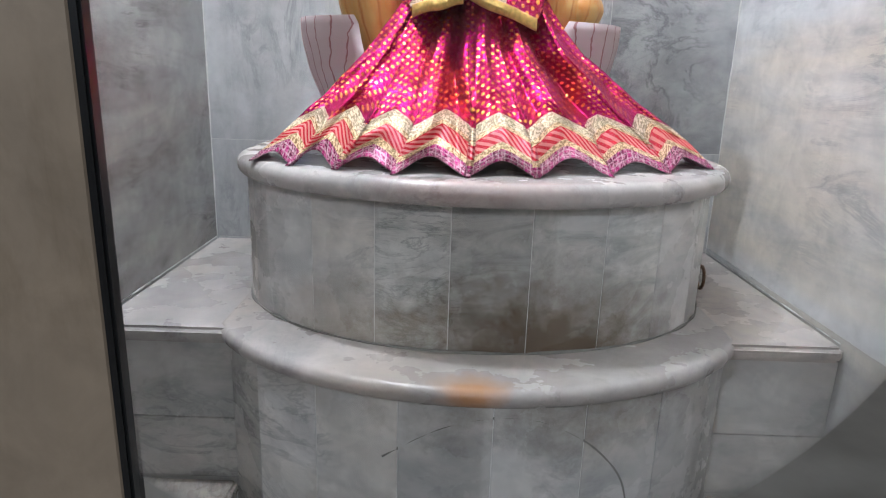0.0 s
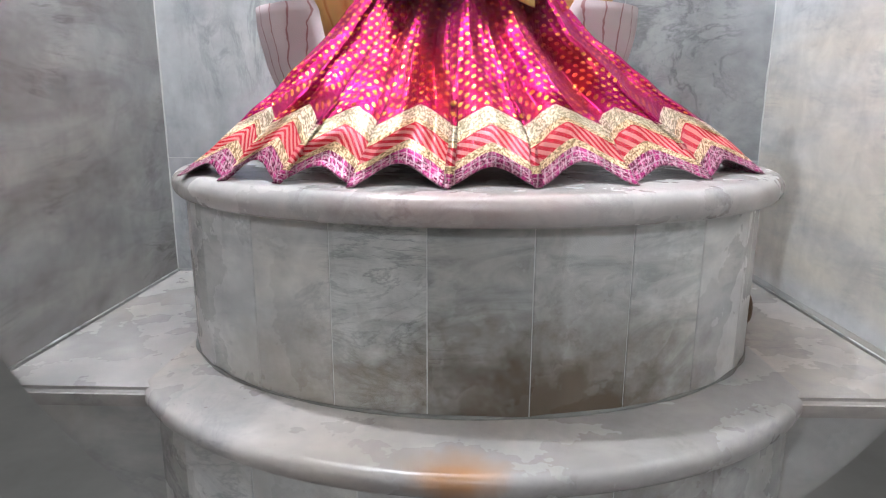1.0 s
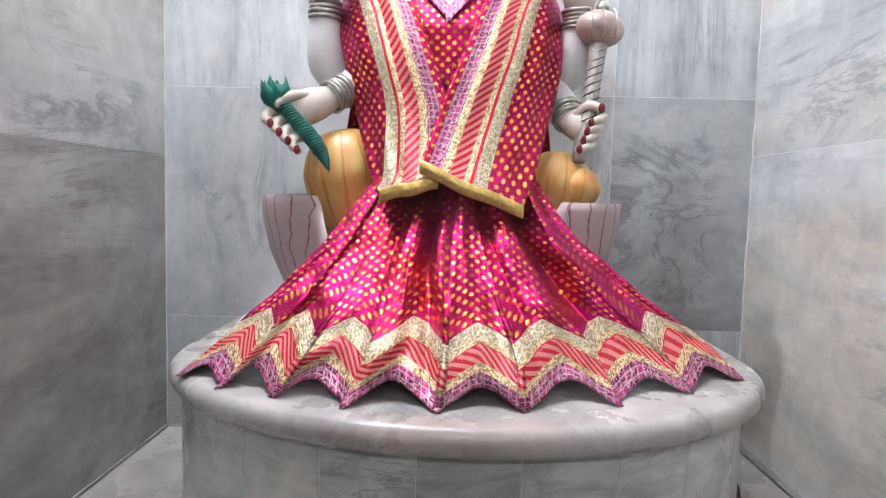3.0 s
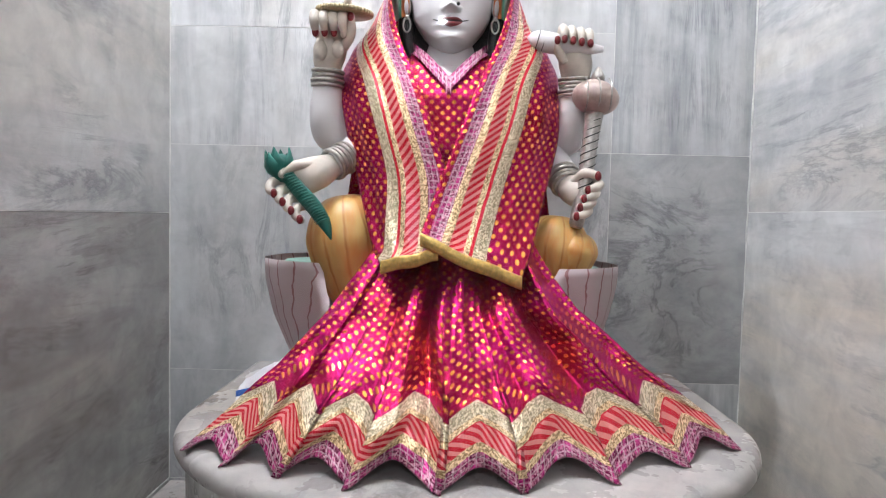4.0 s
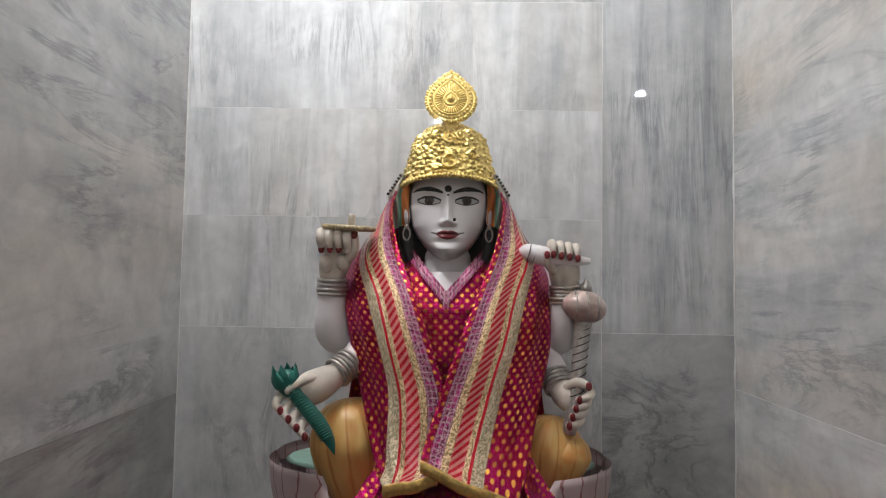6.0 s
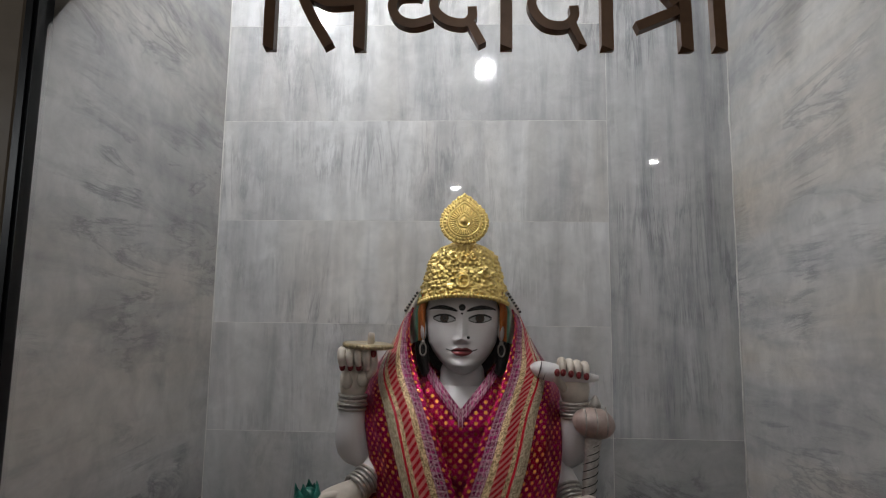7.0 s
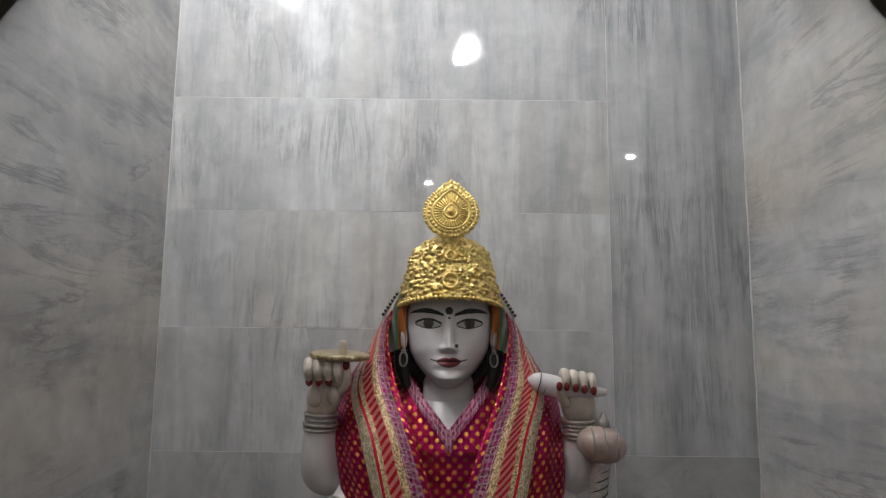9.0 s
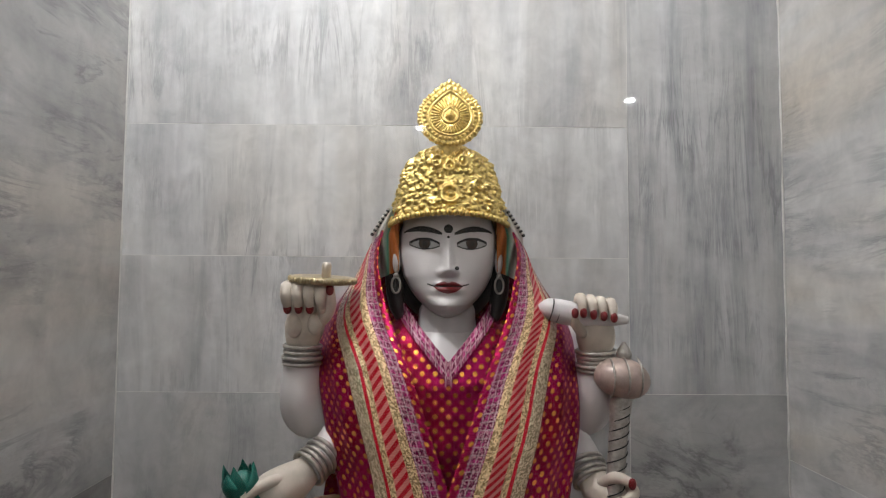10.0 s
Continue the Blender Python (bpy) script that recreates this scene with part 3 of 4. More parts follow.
    cream = mix(nt, spark, (0.36, 0.29, 0.17), (0.74, 0.64, 0.42))
    st = math_node(nt, "FRACT", math_node(nt, "ADD", math_node(nt, "DIVIDE", math_node(nt, "ADD", ux, math_node(nt, "MULTIPLY", uy, stripe)), 0.0125), 40.0))
    coral = mix(nt, math_node(nt, "LESS_THAN", st, 0.5), (0.66, 0.22, 0.18), (0.48, 0.01, 0.018))
    # foil glints put into the dots' colour: brighter and duller orange by noise
    foil_glint = mix(nt, ramp(nt, noise_tex(nt, uvn.outputs["UV"], 26.0, 3, 0.6), [(0.35, (0, 0, 0)), (0.6, (1, 1, 1))]), (0.5, 0.12, 0.03), (0.95, 0.46, 0.08))
    col = mix(nt, is_dot, field, foil_glint)
    for kind, c in ((LACE, lace), (GOLD, gold), (CORAL, coral), (RED, (0.5, 0.01, 0.02)), (CREAM, cream)):
        if kind in [k for k, w in bands]:
            col = mix(nt, sel((kind,)), col, c)
    link(nt, col, b.inputs["Base Color"])
    shiny = sel((LACE, GOLD, CREAM))
    metal = math_node(nt, "MAXIMUM", math_node(nt, "MULTIPLY", is_dot, 0.85), math_node(nt, "MULTIPLY", shiny, 0.3))
    metal = math_node(nt, "MAXIMUM", metal, math_node(nt, "MULTIPLY", sel((FIELD,)), 0.68))
    link(nt, metal, b.inputs["Metallic"])
    rough = math_node(nt, "SUBTRACT", math_node(nt, "ADD", 0.27, math_node(nt, "MULTIPLY", math_node(nt, "MULTIPLY", shiny, math_node(nt, "SUBTRACT", spark, 0.5)), 0.3)), math_node(nt, "MULTIPLY", is_dot, 0.14))
    link(nt, rough, b.inputs["Roughness"])
    b.inputs["Sheen Weight"].default_value = 0.06
    b.inputs["Sheen Tint"].default_value = (1.0, 0.15, 0.6, 1)
    b.inputs["Specular Tint"].default_value = (1.0, 0.45, 0.8, 1)
    weave = nt.nodes.new("ShaderNodeTexWave")
    weave.inputs["Scale"].default_value, weave.inputs["Distortion"].default_value = 160.0, 2.0
    link(nt, uvn.outputs["UV"], weave.inputs["Vector"])
    crease = noise_tex(nt, uvn.outputs["UV"], 34.0, 5, 0.6, 1.5)
    h = math_node(nt, "ADD", math_node(nt, "MULTIPLY", weave.outputs[1], 0.12), math_node(nt, "MULTIPLY", crease, 1.3))
    h = math_node(nt, "ADD", h, math_node(nt, "MULTIPLY", math_node(nt, "MULTIPLY", spark, shiny), 0.7))
    bump(nt, b, h, 0.55, 0.003)
    return m


M_SKIRT = cloth("skirt_silk", [(LACE, 0.02), (GOLD, 0.011), (CORAL, 0.024), (RED, 0.002), (GOLD, 0.009), (CREAM, 0.022)], 0.12, 1.1, (0.31, 0.002, 0.024), (0.5, 0.003, 0.16))
M_SHAWL = cloth("shawl_silk", [(FIELD, 0.011), (LACE, 0.02), (GOLD, 0.012), (CORAL, 0.022), (GOLD, 0.008), (RED, 0.005), (CREAM, 0.022)], 0.14, -0.9)
M_BLOUSE = cloth("blouse_silk", [(FIELD, 0.01)], 0.12, 1.0)
M_NECKLACE = cloth("neck_lace", [(LACE, 0.1)], 0.12, 1.0)
M_GOLDTAPE = plain("gold_tape", (0.78, 0.52, 0.16), 0.34, 0.75, 0.4, 160.0, 0.5)
M_GOLDLEAF = plain("gold_leaf", (0.93, 0.65, 0.24), 0.3, 0.9, 0.35, 140.0, 0.6)
M_SKIN = plain("white_marble_skin", (0.73, 0.69, 0.69), 0.32, 0, 0.06, 14.0, 0.04)
M_HAND = plain("stained_marble_hand", (0.66, 0.58, 0.5), 0.4, 0, 0.28, 26.0, 0.1)
M_BLACKPAINT = plain("black_paint", (0.01, 0.009, 0.009), 0.5, bumpy=0)
M_LIP = plain("dark_red_paint", (0.2, 0.012, 0.016), 0.3, 0, 0.2, 80.0, 0)
M_SCLERA = plain("eye_white_paint", (0.42, 0.405, 0.4), 0.25, 0, 0.05, 30.0, 0)
M_IRIS = plain("brown_iris_paint", (0.05, 0.028, 0.016), 0.5, bumpy=0)
M_SILVER = plain("silver_paint", (0.5, 0.46, 0.42), 0.35, 0.55, 0.4, 120.0, 0.3)
M_TEAL = plain("teal_paint", (0.015, 0.17, 0.13), 0.38, 0, 0.35, 50.0, 0.2)
M_MACE = plain("pinkish_gilt_paint", (0.56, 0.43, 0.38), 0.32, 0.15, 0.5, 30.0, 0.15)
M_ORANGE, nt, b_ = mat("orange_paint")
uvn = nt.nodes.new("ShaderNodeTexCoord")
sep = nt.nodes.new("ShaderNodeSeparateXYZ")
link(nt, uvn.outputs["UV"], sep.inputs[0])
rib = math_node(nt, "FRACT", math_node(nt, "ADD", sep.outputs[0], math_node(nt, "MULTIPLY", noise_tex(nt, uvn.outputs["UV"], 3.0, 3), 0.25)))
col = mix(nt, ramp(nt, rib, [(0.0, (0, 0, 0)), (0.12, (1, 1, 1)), (0.9, (1, 1, 1)), (1.0, (0, 0, 0))]), (0.45, 0.17, 0.035), (0.66, 0.42, 0.14))
col = mix(nt, ramp(nt, noise_tex(nt, uvn.outputs["UV"], 1.3, 4), [(0.4, (0, 0, 0)), (0.65, (1, 1, 1))]), col, (0.64, 0.29, 0.07))
link(nt, col, b_.inputs["Base Color"])
b_.inputs["Roughness"].default_value = 0.4
M_PLATE = plain("gilt_rim_paint", (0.5, 0.4, 0.24), 0.35, 0.4, 0.4, 70.0, 0.3)

# ---- the statue: one mesh, painted marble ----
HX, HY = 0.1285, 1.335
STATUE = [M_SKIN, M_HAND, M_BLACKPAINT, M_LIP, M_SCLERA, M_IRIS, M_SILVER, M_TEAL, M_MACE, M_PLATE]
SKIN, HAND, BLK, LIP, SCL, IRI, SIL, TEA, MAC, PLA = range(10)


def lin(pts, t):
    if t <= pts[0][0]:
        return pts[0][1]
    for (a, p), (c, q) in zip(pts, pts[1:]):
        if t <= c:
            return p + (q - p) * (t - a) / (c - a)
    return pts[-1][1]


def gauss(x, s):
    return math.exp(-(x / s) ** 2)


HALFW = [(1.672, 0.014), (1.678, 0.022), (1.686, 0.0325), (1.698, 0.0445), (1.712, 0.055), (1.73, 0.0645), (1.76, 0.0715), (1.79, 0.0715), (1.83, 0.06), (1.86, 0.045)]
FRONT = [(1.672, 0.035), (1.677, 0.052), (1.683, 0.063), (1.69, 0.0675), (1.70, 0.067), (1.715, 0.066), (1.74, 0.064), (1.775, 0.062), (1.80, 0.062), (1.83, 0.056), (1.86, 0.04)]


def head_place(u, v):
    s = (u - 0.5) * 2
    a = math.pi * (0.72 * s + 0.28 * s ** 3)
    z = 1.672 + 0.188 * v
    w, f = lin(HALFW, z), lin(FRONT, z)
    x = w * math.sin(a)
    c = math.cos(a)
    y = -f * (abs(c) ** 0.85) if c > 0 else 0.07 * abs(c)
    if c > 0:
        nose = lin([(1.728, 0), (1.732, 0.012), (1.738, 0.0215), (1.746, 0.0185), (1.765, 0.011), (1.784, 0.005), (1.80, 0)], z)
        y -= nose * gauss(x, 0.0062 + 0.004 * gauss(z - 1.735, 0.006))
        y -= 0.0055 * gauss(abs(x) - 0.0095, 0.0045) * gauss(z - 1.735, 0.005)
        y -= 0.0052 * gauss(x, 0.017) * (gauss(z - 1.7195, 0.0035) + 1.15 * gauss(z - 1.7110, 0.0042))
        y += 0.0018 * gauss(x, 0.012) * gauss(z - 1.716, 0.0016)
        y += 0.003 * gauss(x, 0.02) * gauss(z - 1.702, 0.004)
        y -= 0.006 * gauss(x, 0.016) * gauss(z - 1.690, 0.009)
        ex = abs(x) - 0.033
        y += 0.0065 * gauss(ex, 0.019) * gauss(z - 1.777, 0.011)
        y -= 0.0062 * gauss(ex, 0.0135) * gauss(z - 1.7745, 0.0068)
        y -= 0.003 * gauss(ex, 0.022) * gauss(z - 1.793, 0.006)
        y -= 0.004 * gauss(abs(x) - 0.036, 0.017) * gauss(z - 1.738, 0.018)
    return (HX + x, HY + y, z)


def head_slot(u, v):
    x, y, z = head_place(u, v)
    x -= HX
    if y > HY - 0.012:
        return BLK if z > 1.70 else SKIN
    if math.hypot(x, z - 1.7955) < 0.0062 or math.hypot(x, z - 1.7835) < 0.0019:
        return BLK
    sgn = 1 if x > 0 else -1
    dx = (abs(x) - 0.033)
    if abs(dx) < 0.0215:
        k = 1 - (dx / 0.0215) ** 2
        top, low = 1.7742 + 0.0064 * k + dx * 0.06, 1.7742 - 0.0056 * k + dx * 0.06
        if low < z < top:
            r = math.hypot(dx, z - 1.7758)
            return BLK if r < 0.0034 or 0.0072 < r < 0.0082 else IRI if r < 0.0074 else SCL
        if top <= z < top + 0.0036 or (low - 0.0016 < z <= low):
            return BLK
    bx = abs(x) - 0.034
    if -0.025 < bx < 0.029:
        bz = 1.7955 - 7.0 * bx * bx + bx * 0.10
        if abs(z - bz) < 0.0035 * (1 - (bx / 0.031) ** 2) + 0.0005:
            return BLK
    lx = abs(x)
    if lx < 0.0195:
        k = 1 - (lx / 0.0195) ** 2
        up = 1.7160 + 0.0070 * k ** 0.8 - 0.0026 * gauss(x, 0.0035)
        dn = 1.7160 - 0.0098 * k ** 0.7
        if dn < z < up:
            return BLK if abs(z - 1.7160 - 0.0006 * k) < 0.0009 else LIP
    if 0.0185 < lx < 0.029 and abs(z - 1.7160 - (lx - 0.0185) * 0.3) < 0.0009:
        return BLK
    return SKIN


sb = grid(300, 200, head_place, True, slot=head_slot)
tube([(HX, 1.345, 1.71), (HX, 1.343, 1.66), (HX, 1.345, 1.58)], [0.044, 0.043, 0.06], 28, 10, sb, SKIN)
ball((HX, 1.362, 1.755), (0.082, 0.066, 0.098), sb, BLK, n=28)
for s in (-1, 1):
    tube([(HX + s * 0.07, 1.335, 1.79), (HX + s * 0.078, 1.33, 1.735), (HX + s * 0.073, 1.322, 1.69), (HX + s * 0.064, 1.315, 1.662)], [0.012, 0.013, 0.012, 0.005], 12, 12, sb, BLK)
    ball((HX + s * 0.0735, 1.312, 1.752), (0.006, 0.01, 0.018), sb, SKIN, n=14)
    ball((HX + s * 0.0735, 1.304, 1.731), (0.0042, 0.0042, 0.0042), sb, SIL, n=10)
    loop = [(HX + s * 0.0735 + 0.0062 * math.sin(radians(a)), 1.302, 1.7175 + 0.0115 * math.cos(radians(a))) for a in range(0, 361, 40)]
    tube(loop, [0.0016] * 10, 6, 36, sb, SIL, cap=False)
ball((HX + 0.0118, 1.2605, 1.7405), 0.0030, sb, BLK, n=10)
# torso below the clothes
grid(40, 16, lambda u, v: (HX + lin([(0, 0.12), (0.5, 0.135), (0.8, 0.135), (0.87, 0.1), (0.93, 0.066), (1, 0.041)], v) * math.sin(6.28318 * u), lin([(0, 1.32), (0.8, 1.32), (1, 1.343)], v) - lin([(0, 0.11), (0.55, 0.105), (0.82, 0.086), (0.9, 0.062), (1, 0.041)], v) * math.cos(6.28318 * u), 1.2 + 0.455 * v), True, sb)


def bangles(bm, a, b, r, count, slot=SIL):
    a, b = Vector(a), Vector(b)
    d = (b - a).normalized()
    p = d.cross(Vector((0, 1, 0))).normalized()
    q = d.cross(p)
    for k in range(count):
        c = a.lerp(b, k / max(1, count - 1))
        rr = r * (1 + 0.05 * math.sin(k * 2.1))
        tube([c + p * rr * math.cos(radians(t)) + q * rr * math.sin(radians(t)) for t in range(0, 361, 30)], [0.0031] * 13, 8, 36, bm, slot, cap=False)


def finger(bm, pts, r=0.0078, nail=True):
    tube(pts, [r * 1.05, r, r * 0.92, r * 0.6][:max(2, len(pts))] if len(pts) == 4 else [r] * (len(pts) - 1) + [r * 0.7], 10, 12, bm, HAND)
    tip, prev = Vector(pts[-1]), Vector(pts[-2])
    d = (tip - prev).normalized()
    ball(tip - d * 0.001, (r * 0.75, r * 0.75, r * 0.85), bm, HAND, n=10)
    if nail:
        ball(tip + Vector((0, -r * 0.5, 0)) - d * 0.002, (r * 0.68, r * 0.5, r * 0.95), bm, LIP, n=10)


# raised arm with the discus
tube([(0.03, 1.345, 1.6), (-0.03, 1.335, 1.55), (-0.063, 1.31, 1.535), (-0.072, 1.29, 1.565), (-0.072, 1.28, 1.63)], [0.04, 0.036, 0.034, 0.031, 0.021], 18, 26, sb, SKIN)
bangles(sb, (-0.072, 1.28, 1.61), (-0.071, 1.279, 1.633), 0.0245, 4)
tube([(-0.071, 1.279, 1.628), (-0.069, 1.272, 1.65), (-0.064, 1.268, 1.672), (-0.062, 1.27, 1.70)], [0.019, 0.0255, 0.0265, 0.021], 18, 14, sb, HAND, 0.7)
ball((-0.078, 1.255, 1.662), (0.0125, 0.011, 0.017), sb, HAND, n=16)
ball((-0.05, 1.256, 1.664), (0.0115, 0.011, 0.015), sb, HAND, n=16)
for k in range(4):
    x = -0.0855 + k * 0.0148
    finger(sb, [(x, 1.262, 1.712), (x, 1.240, 1.714), (x + 0.001, 1.232, 1.700), (x + 0.002, 1.242, 1.684)], 0.0082, k < 3)
finger(sb, [(-0.042, 1.258, 1.668), (-0.029, 1.246, 1.686), (-0.028, 1.240, 1.712)], 0.0082)
disc_m = pose(-0.042, 1.262, 1.724, 4, 3, 0)
dsk = bmesh.new()
lathe([(0.008, -0.006), (0.04, -0.005), (0.0445, -0.002), (0.0445, 0.002), (0.04, 0.0045), (0.03, 0.0045), (0.012, 0.003)], n=48, bm=dsk, slot=PLA)
lathe([(0.0065, 0.003), (0.0065, 0.02), (0.005, 0.024)], (0.006, -0.01, 0), 16, dsk, HAND)
for k in range(40):
    ball((0.0445 * math.cos(k * 0.15708), 0.0445 * math.sin(k * 0.15708), 0), (0.0024, 0.0024, 0.0042), dsk, PLA, n=6)
dsk.transform(disc_m)
tmp = bpy.data.meshes.new("tmp")
dsk.to_mesh(tmp)
dsk.free()
sb.from_mesh(tmp)
# raised arm with the conch
tube([(0.22, 1.345, 1.6), (0.29, 1.335, 1.55), (0.322, 1.31, 1.54), (0.333, 1.29, 1.57), (0.333, 1.28, 1.62)], [0.04, 0.036, 0.034, 0.03, 0.021], 18, 26, sb, SKIN)
bangles(sb, (0.334, 1.281, 1.603), (0.333, 1.279, 1.628), 0.0245, 5)
tube([(0.333, 1.279, 1.622), (0.332, 1.272, 1.648), (0.327, 1.27, 1.672)], [0.02, 0.027, 0.025], 18, 14, sb, HAND, 0.7)
tube([(0.252, 1.268, 1.688), (0.265, 1.264, 1.687), (0.29, 1.26, 1.681), (0.325, 1.258, 1.676), (0.352, 1.258, 1.673), (0.372, 1.258, 1.672)], [0.004, 0.014, 0.0165, 0.0125, 0.009, 0.005], 18, 30, sb, SKIN)
for k in range(4):
    tube([(0.268 + 0.01 * k + 0.004 * math.sin(radians(a)), 1.2625 - 0.0166 * math.cos(radians(a)), 1.685 - 0.002 * k + 0.0155 * math.sin(radians(a))) for a in range(-70, 71, 35)], [0.0008] * 5, 5, 10, sb, BLK)
for k in range(4):
    x = 0.306 + k * 0.0135
    finger(sb, [(x, 1.27, 1.683), (x, 1.254, 1.702 - 0.002 * k), (x + 0.001, 1.243, 1.694 - 0.002 * k), (x + 0.0015, 1.241, 1.68 - 0.002 * k)], 0.0074)
finger(sb, [(0.313, 1.262, 1.652), (0.3, 1.252, 1.668), (0.297, 1.246, 1.683)], 0.0075)
# lower arm with the lotus bud
tube([(0.05, 1.32, 1.575), (0.0, 1.3, 1.53), (-0.025, 1.265, 1.50), (-0.052, 1.235, 1.478)], [0.036, 0.031, 0.026, 0.0185], 18, 22, sb, SKIN)
bangles(sb, (-0.033, 1.256, 1.494), (-0.051, 1.236, 1.479), 0.0235, 5)
tube([(-0.05, 1.236, 1.479), (-0.07, 1.218, 1.466), (-0.093, 1.205, 1.455), (-0.112, 1.2, 1.447)], [0.0185, 0.026, 0.027, 0.017], 18, 14, sb, HAND, 0.75)
for k in range(4):
    o = Vector((0.0135 * k, -0.002 * k, -0.0125 * k))
    finger(sb, [Vector((-0.118, 1.2, 1.452)) + o, Vector((-0.132, 1.183, 1.447)) + o, Vector((-0.134, 1.172, 1.435)) + o, Vector((-0.124, 1.168, 1.428)) + o], 0.0076)
finger(sb, [(-0.075, 1.208, 1.475), (-0.1, 1.185, 1.472), (-0.118, 1.176, 1.458)], 0.008, False)
tube([(-0.116, 1.188, 1.462), (-0.094, 1.182, 1.437), (-0.068, 1.176, 1.41), (-0.05, 1.172, 1.385), (-0.04, 1.17, 1.362)], [0.009, 0.0115, 0.0122, 0.0092, 0.001], 14, 24, sb, TEA)
for k in range(22):
    q = k / 22
    c = spline([(-0.116, 1.188, 1.462), (-0.094, 1.182, 1.437), (-0.068, 1.176, 1.41), (-0.05, 1.172, 1.385)], q)
    tube([c + Vector((-0.0095, -0.0085, -0.004)), c + Vector((0.0, -0.0135, 0.002)), c + Vector((0.0105, -0.008, 0.006))], [0.001, 0.0014, 0.001], 5, 6, sb, TEA)
BUD = pose(-0.122, 1.19, 1.452, 0, -8, 0)
ball((-0.122, 1.19, 1.468), (0.017, 0.017, 0.022), sb, TEA, n=16)
for k in range(8):
    def bud_petal(u, v, a0=k * 0.7854 + (0.39 if k % 2 else 0), out=0.0215 + 0.0035 * (k % 2), top=0.047 - 0.007 * (k % 2)):
        s = 2 * u - 1
        a = a0 + s * 0.62 * math.sin(math.pi * min(0.97, 0.2 + 0.78 * v)) ** 0.7
        rr = out * lin([(0, 0.25), (0.25, 0.8), (0.55, 1.0), (0.8, 0.97), (1, 0.86)], v) * (1 - 0.1 * s * s)
        return BUD @ Vector((rr * math.cos(a), rr * math.sin(a), top * v - 0.005 * s * s * v))
    grid(10, 12, bud_petal, bm=sb, slot=lambda u, v: TEA)
# lower arm with the mace
tube([(0.21, 1.32, 1.575), (0.28, 1.31, 1.52), (0.315, 1.29, 1.48), (0.325, 1.265, 1.455)], [0.036, 0.031, 0.026, 0.02], 18, 22, sb, SKIN)
bangles(sb, (0.318, 1.284, 1.474), (0.324, 1.268, 1.458), 0.0245, 4)
tube([(0.324, 1.268, 1.458), (0.331, 1.25, 1.45), (0.345, 1.238, 1.44), (0.352, 1.235, 1.43)], [0.02, 0.025, 0.025, 0.016], 16, 12, sb, HAND, 0.8)
tube([(0.3315, 1.225, 1.388), (0.3345, 1.226, 1.40), (0.345, 1.232, 1.46), (0.353, 1.242, 1.52), (0.36, 1.25, 1.572)], [0.0085, 0.012, 0.0118, 0.0125, 0.015], 18, 24, sb, SIL)
for k in range(9):
    q = 0.3 + 0.075 * k
    c = spline([(0.3345, 1.226, 1.40), (0.345, 1.232, 1.46), (0.353, 1.242, 1.52), (0.36, 1.25, 1.572)], q)
    tube([c + Vector((0.0136 * math.sin(radians(a)), -0.0136 * math.cos(radians(a)), 0.00009 * a)) for a in range(-80, 81, 40)], [0.0009] * 5, 5, 12, sb, BLK)
ball((0.3615, 1.252, 1.595), (0.0375, 0.0355, 0.0275), sb, MAC, pose(0, 0, 0, 0, 12, 0), 28)
for t in (-0.5, 0.0, 0.5):
    tube([(0.3615 + 0.038 * math.sin(t), 1.252 - 0.037 * math.cos(t) * math.cos(radians(a)), 1.597 + 0.0275 * math.sin(radians(a))) for a in range(-70, 71, 35)], [0.0014] * 5, 6, 12, sb, SIL)
tube([(0.364, 1.252, 1.618), (0.3645, 1.252, 1.628), (0.365, 1.252, 1.643)], [0.008, 0.0105, 0.002], 14, 8, sb, SIL)
for k in range(4):
    o = Vector((-0.0055 * k, -0.001 * k, -0.0135 * k))
    finger(sb, [Vector((0.362, 1.236, 1.461)) + o, Vector((0.366, 1.22, 1.456)) + o, Vector((0.357, 1.209, 1.45)) + o, Vector((0.344, 1.21, 1.446)) + o], 0.0076)
finger(sb, [(0.33, 1.24, 1.46), (0.345, 1.222, 1.473), (0.363, 1.213, 1.468)], 0.008)
me = mesh_of(sb, "statue")
for m in STATUE:
    me.materials.append(m)
tagged(new("statue", me), "seated white marble statue with four painted arms, dressed in silk", "statue")

# ---- lotus seat and the statue's painted cloth folds ----
petal_m, nt, b_ = mat("pink_lined_marble")
uvn = nt.nodes.new("ShaderNodeTexCoord")
sep = nt.nodes.new("ShaderNodeSeparateXYZ")
link(nt, uvn.outputs["UV"], sep.inputs[0])
cen = math_node(nt, "SUBTRACT", sep.outputs[0], 0.5)
fan = math_node(nt, "DIVIDE", cen, math_node(nt, "ADD", math_node(nt, "MULTIPLY", sep.outputs[1], 0.75), 0.45))
wb = math_node(nt, "MULTIPLY", math_node(nt, "SUBTRACT", noise_tex(nt, uvn.outputs["UV"], 5.0, 3), 0.5), 0.12)
ln = math_node(nt, "FRACT", math_node(nt, "MULTIPLY", math_node(nt, "ADD", math_node(nt, "ADD", fan, wb), 5.0), 8.0))
line = math_node(nt, "LESS_THAN", ln, 0.1)
col = mix(nt, noise_tex(nt, uvn.outputs["UV"], 3.0, 4), (0.66, 0.5, 0.5), (0.76, 0.68, 0.68))
link(nt, mix(nt, math_node(nt, "MULTIPLY", line, 0.85), col, (0.36, 0.12, 0.12)), b_.inputs["Base Color"])
b_.inputs["Roughness"].default_value = 0.35
seat = thing("lotus_seat", "pale pink-lined marble lotus seat under the statue", "seat")
SCX, SCY = 0.121, 1.325


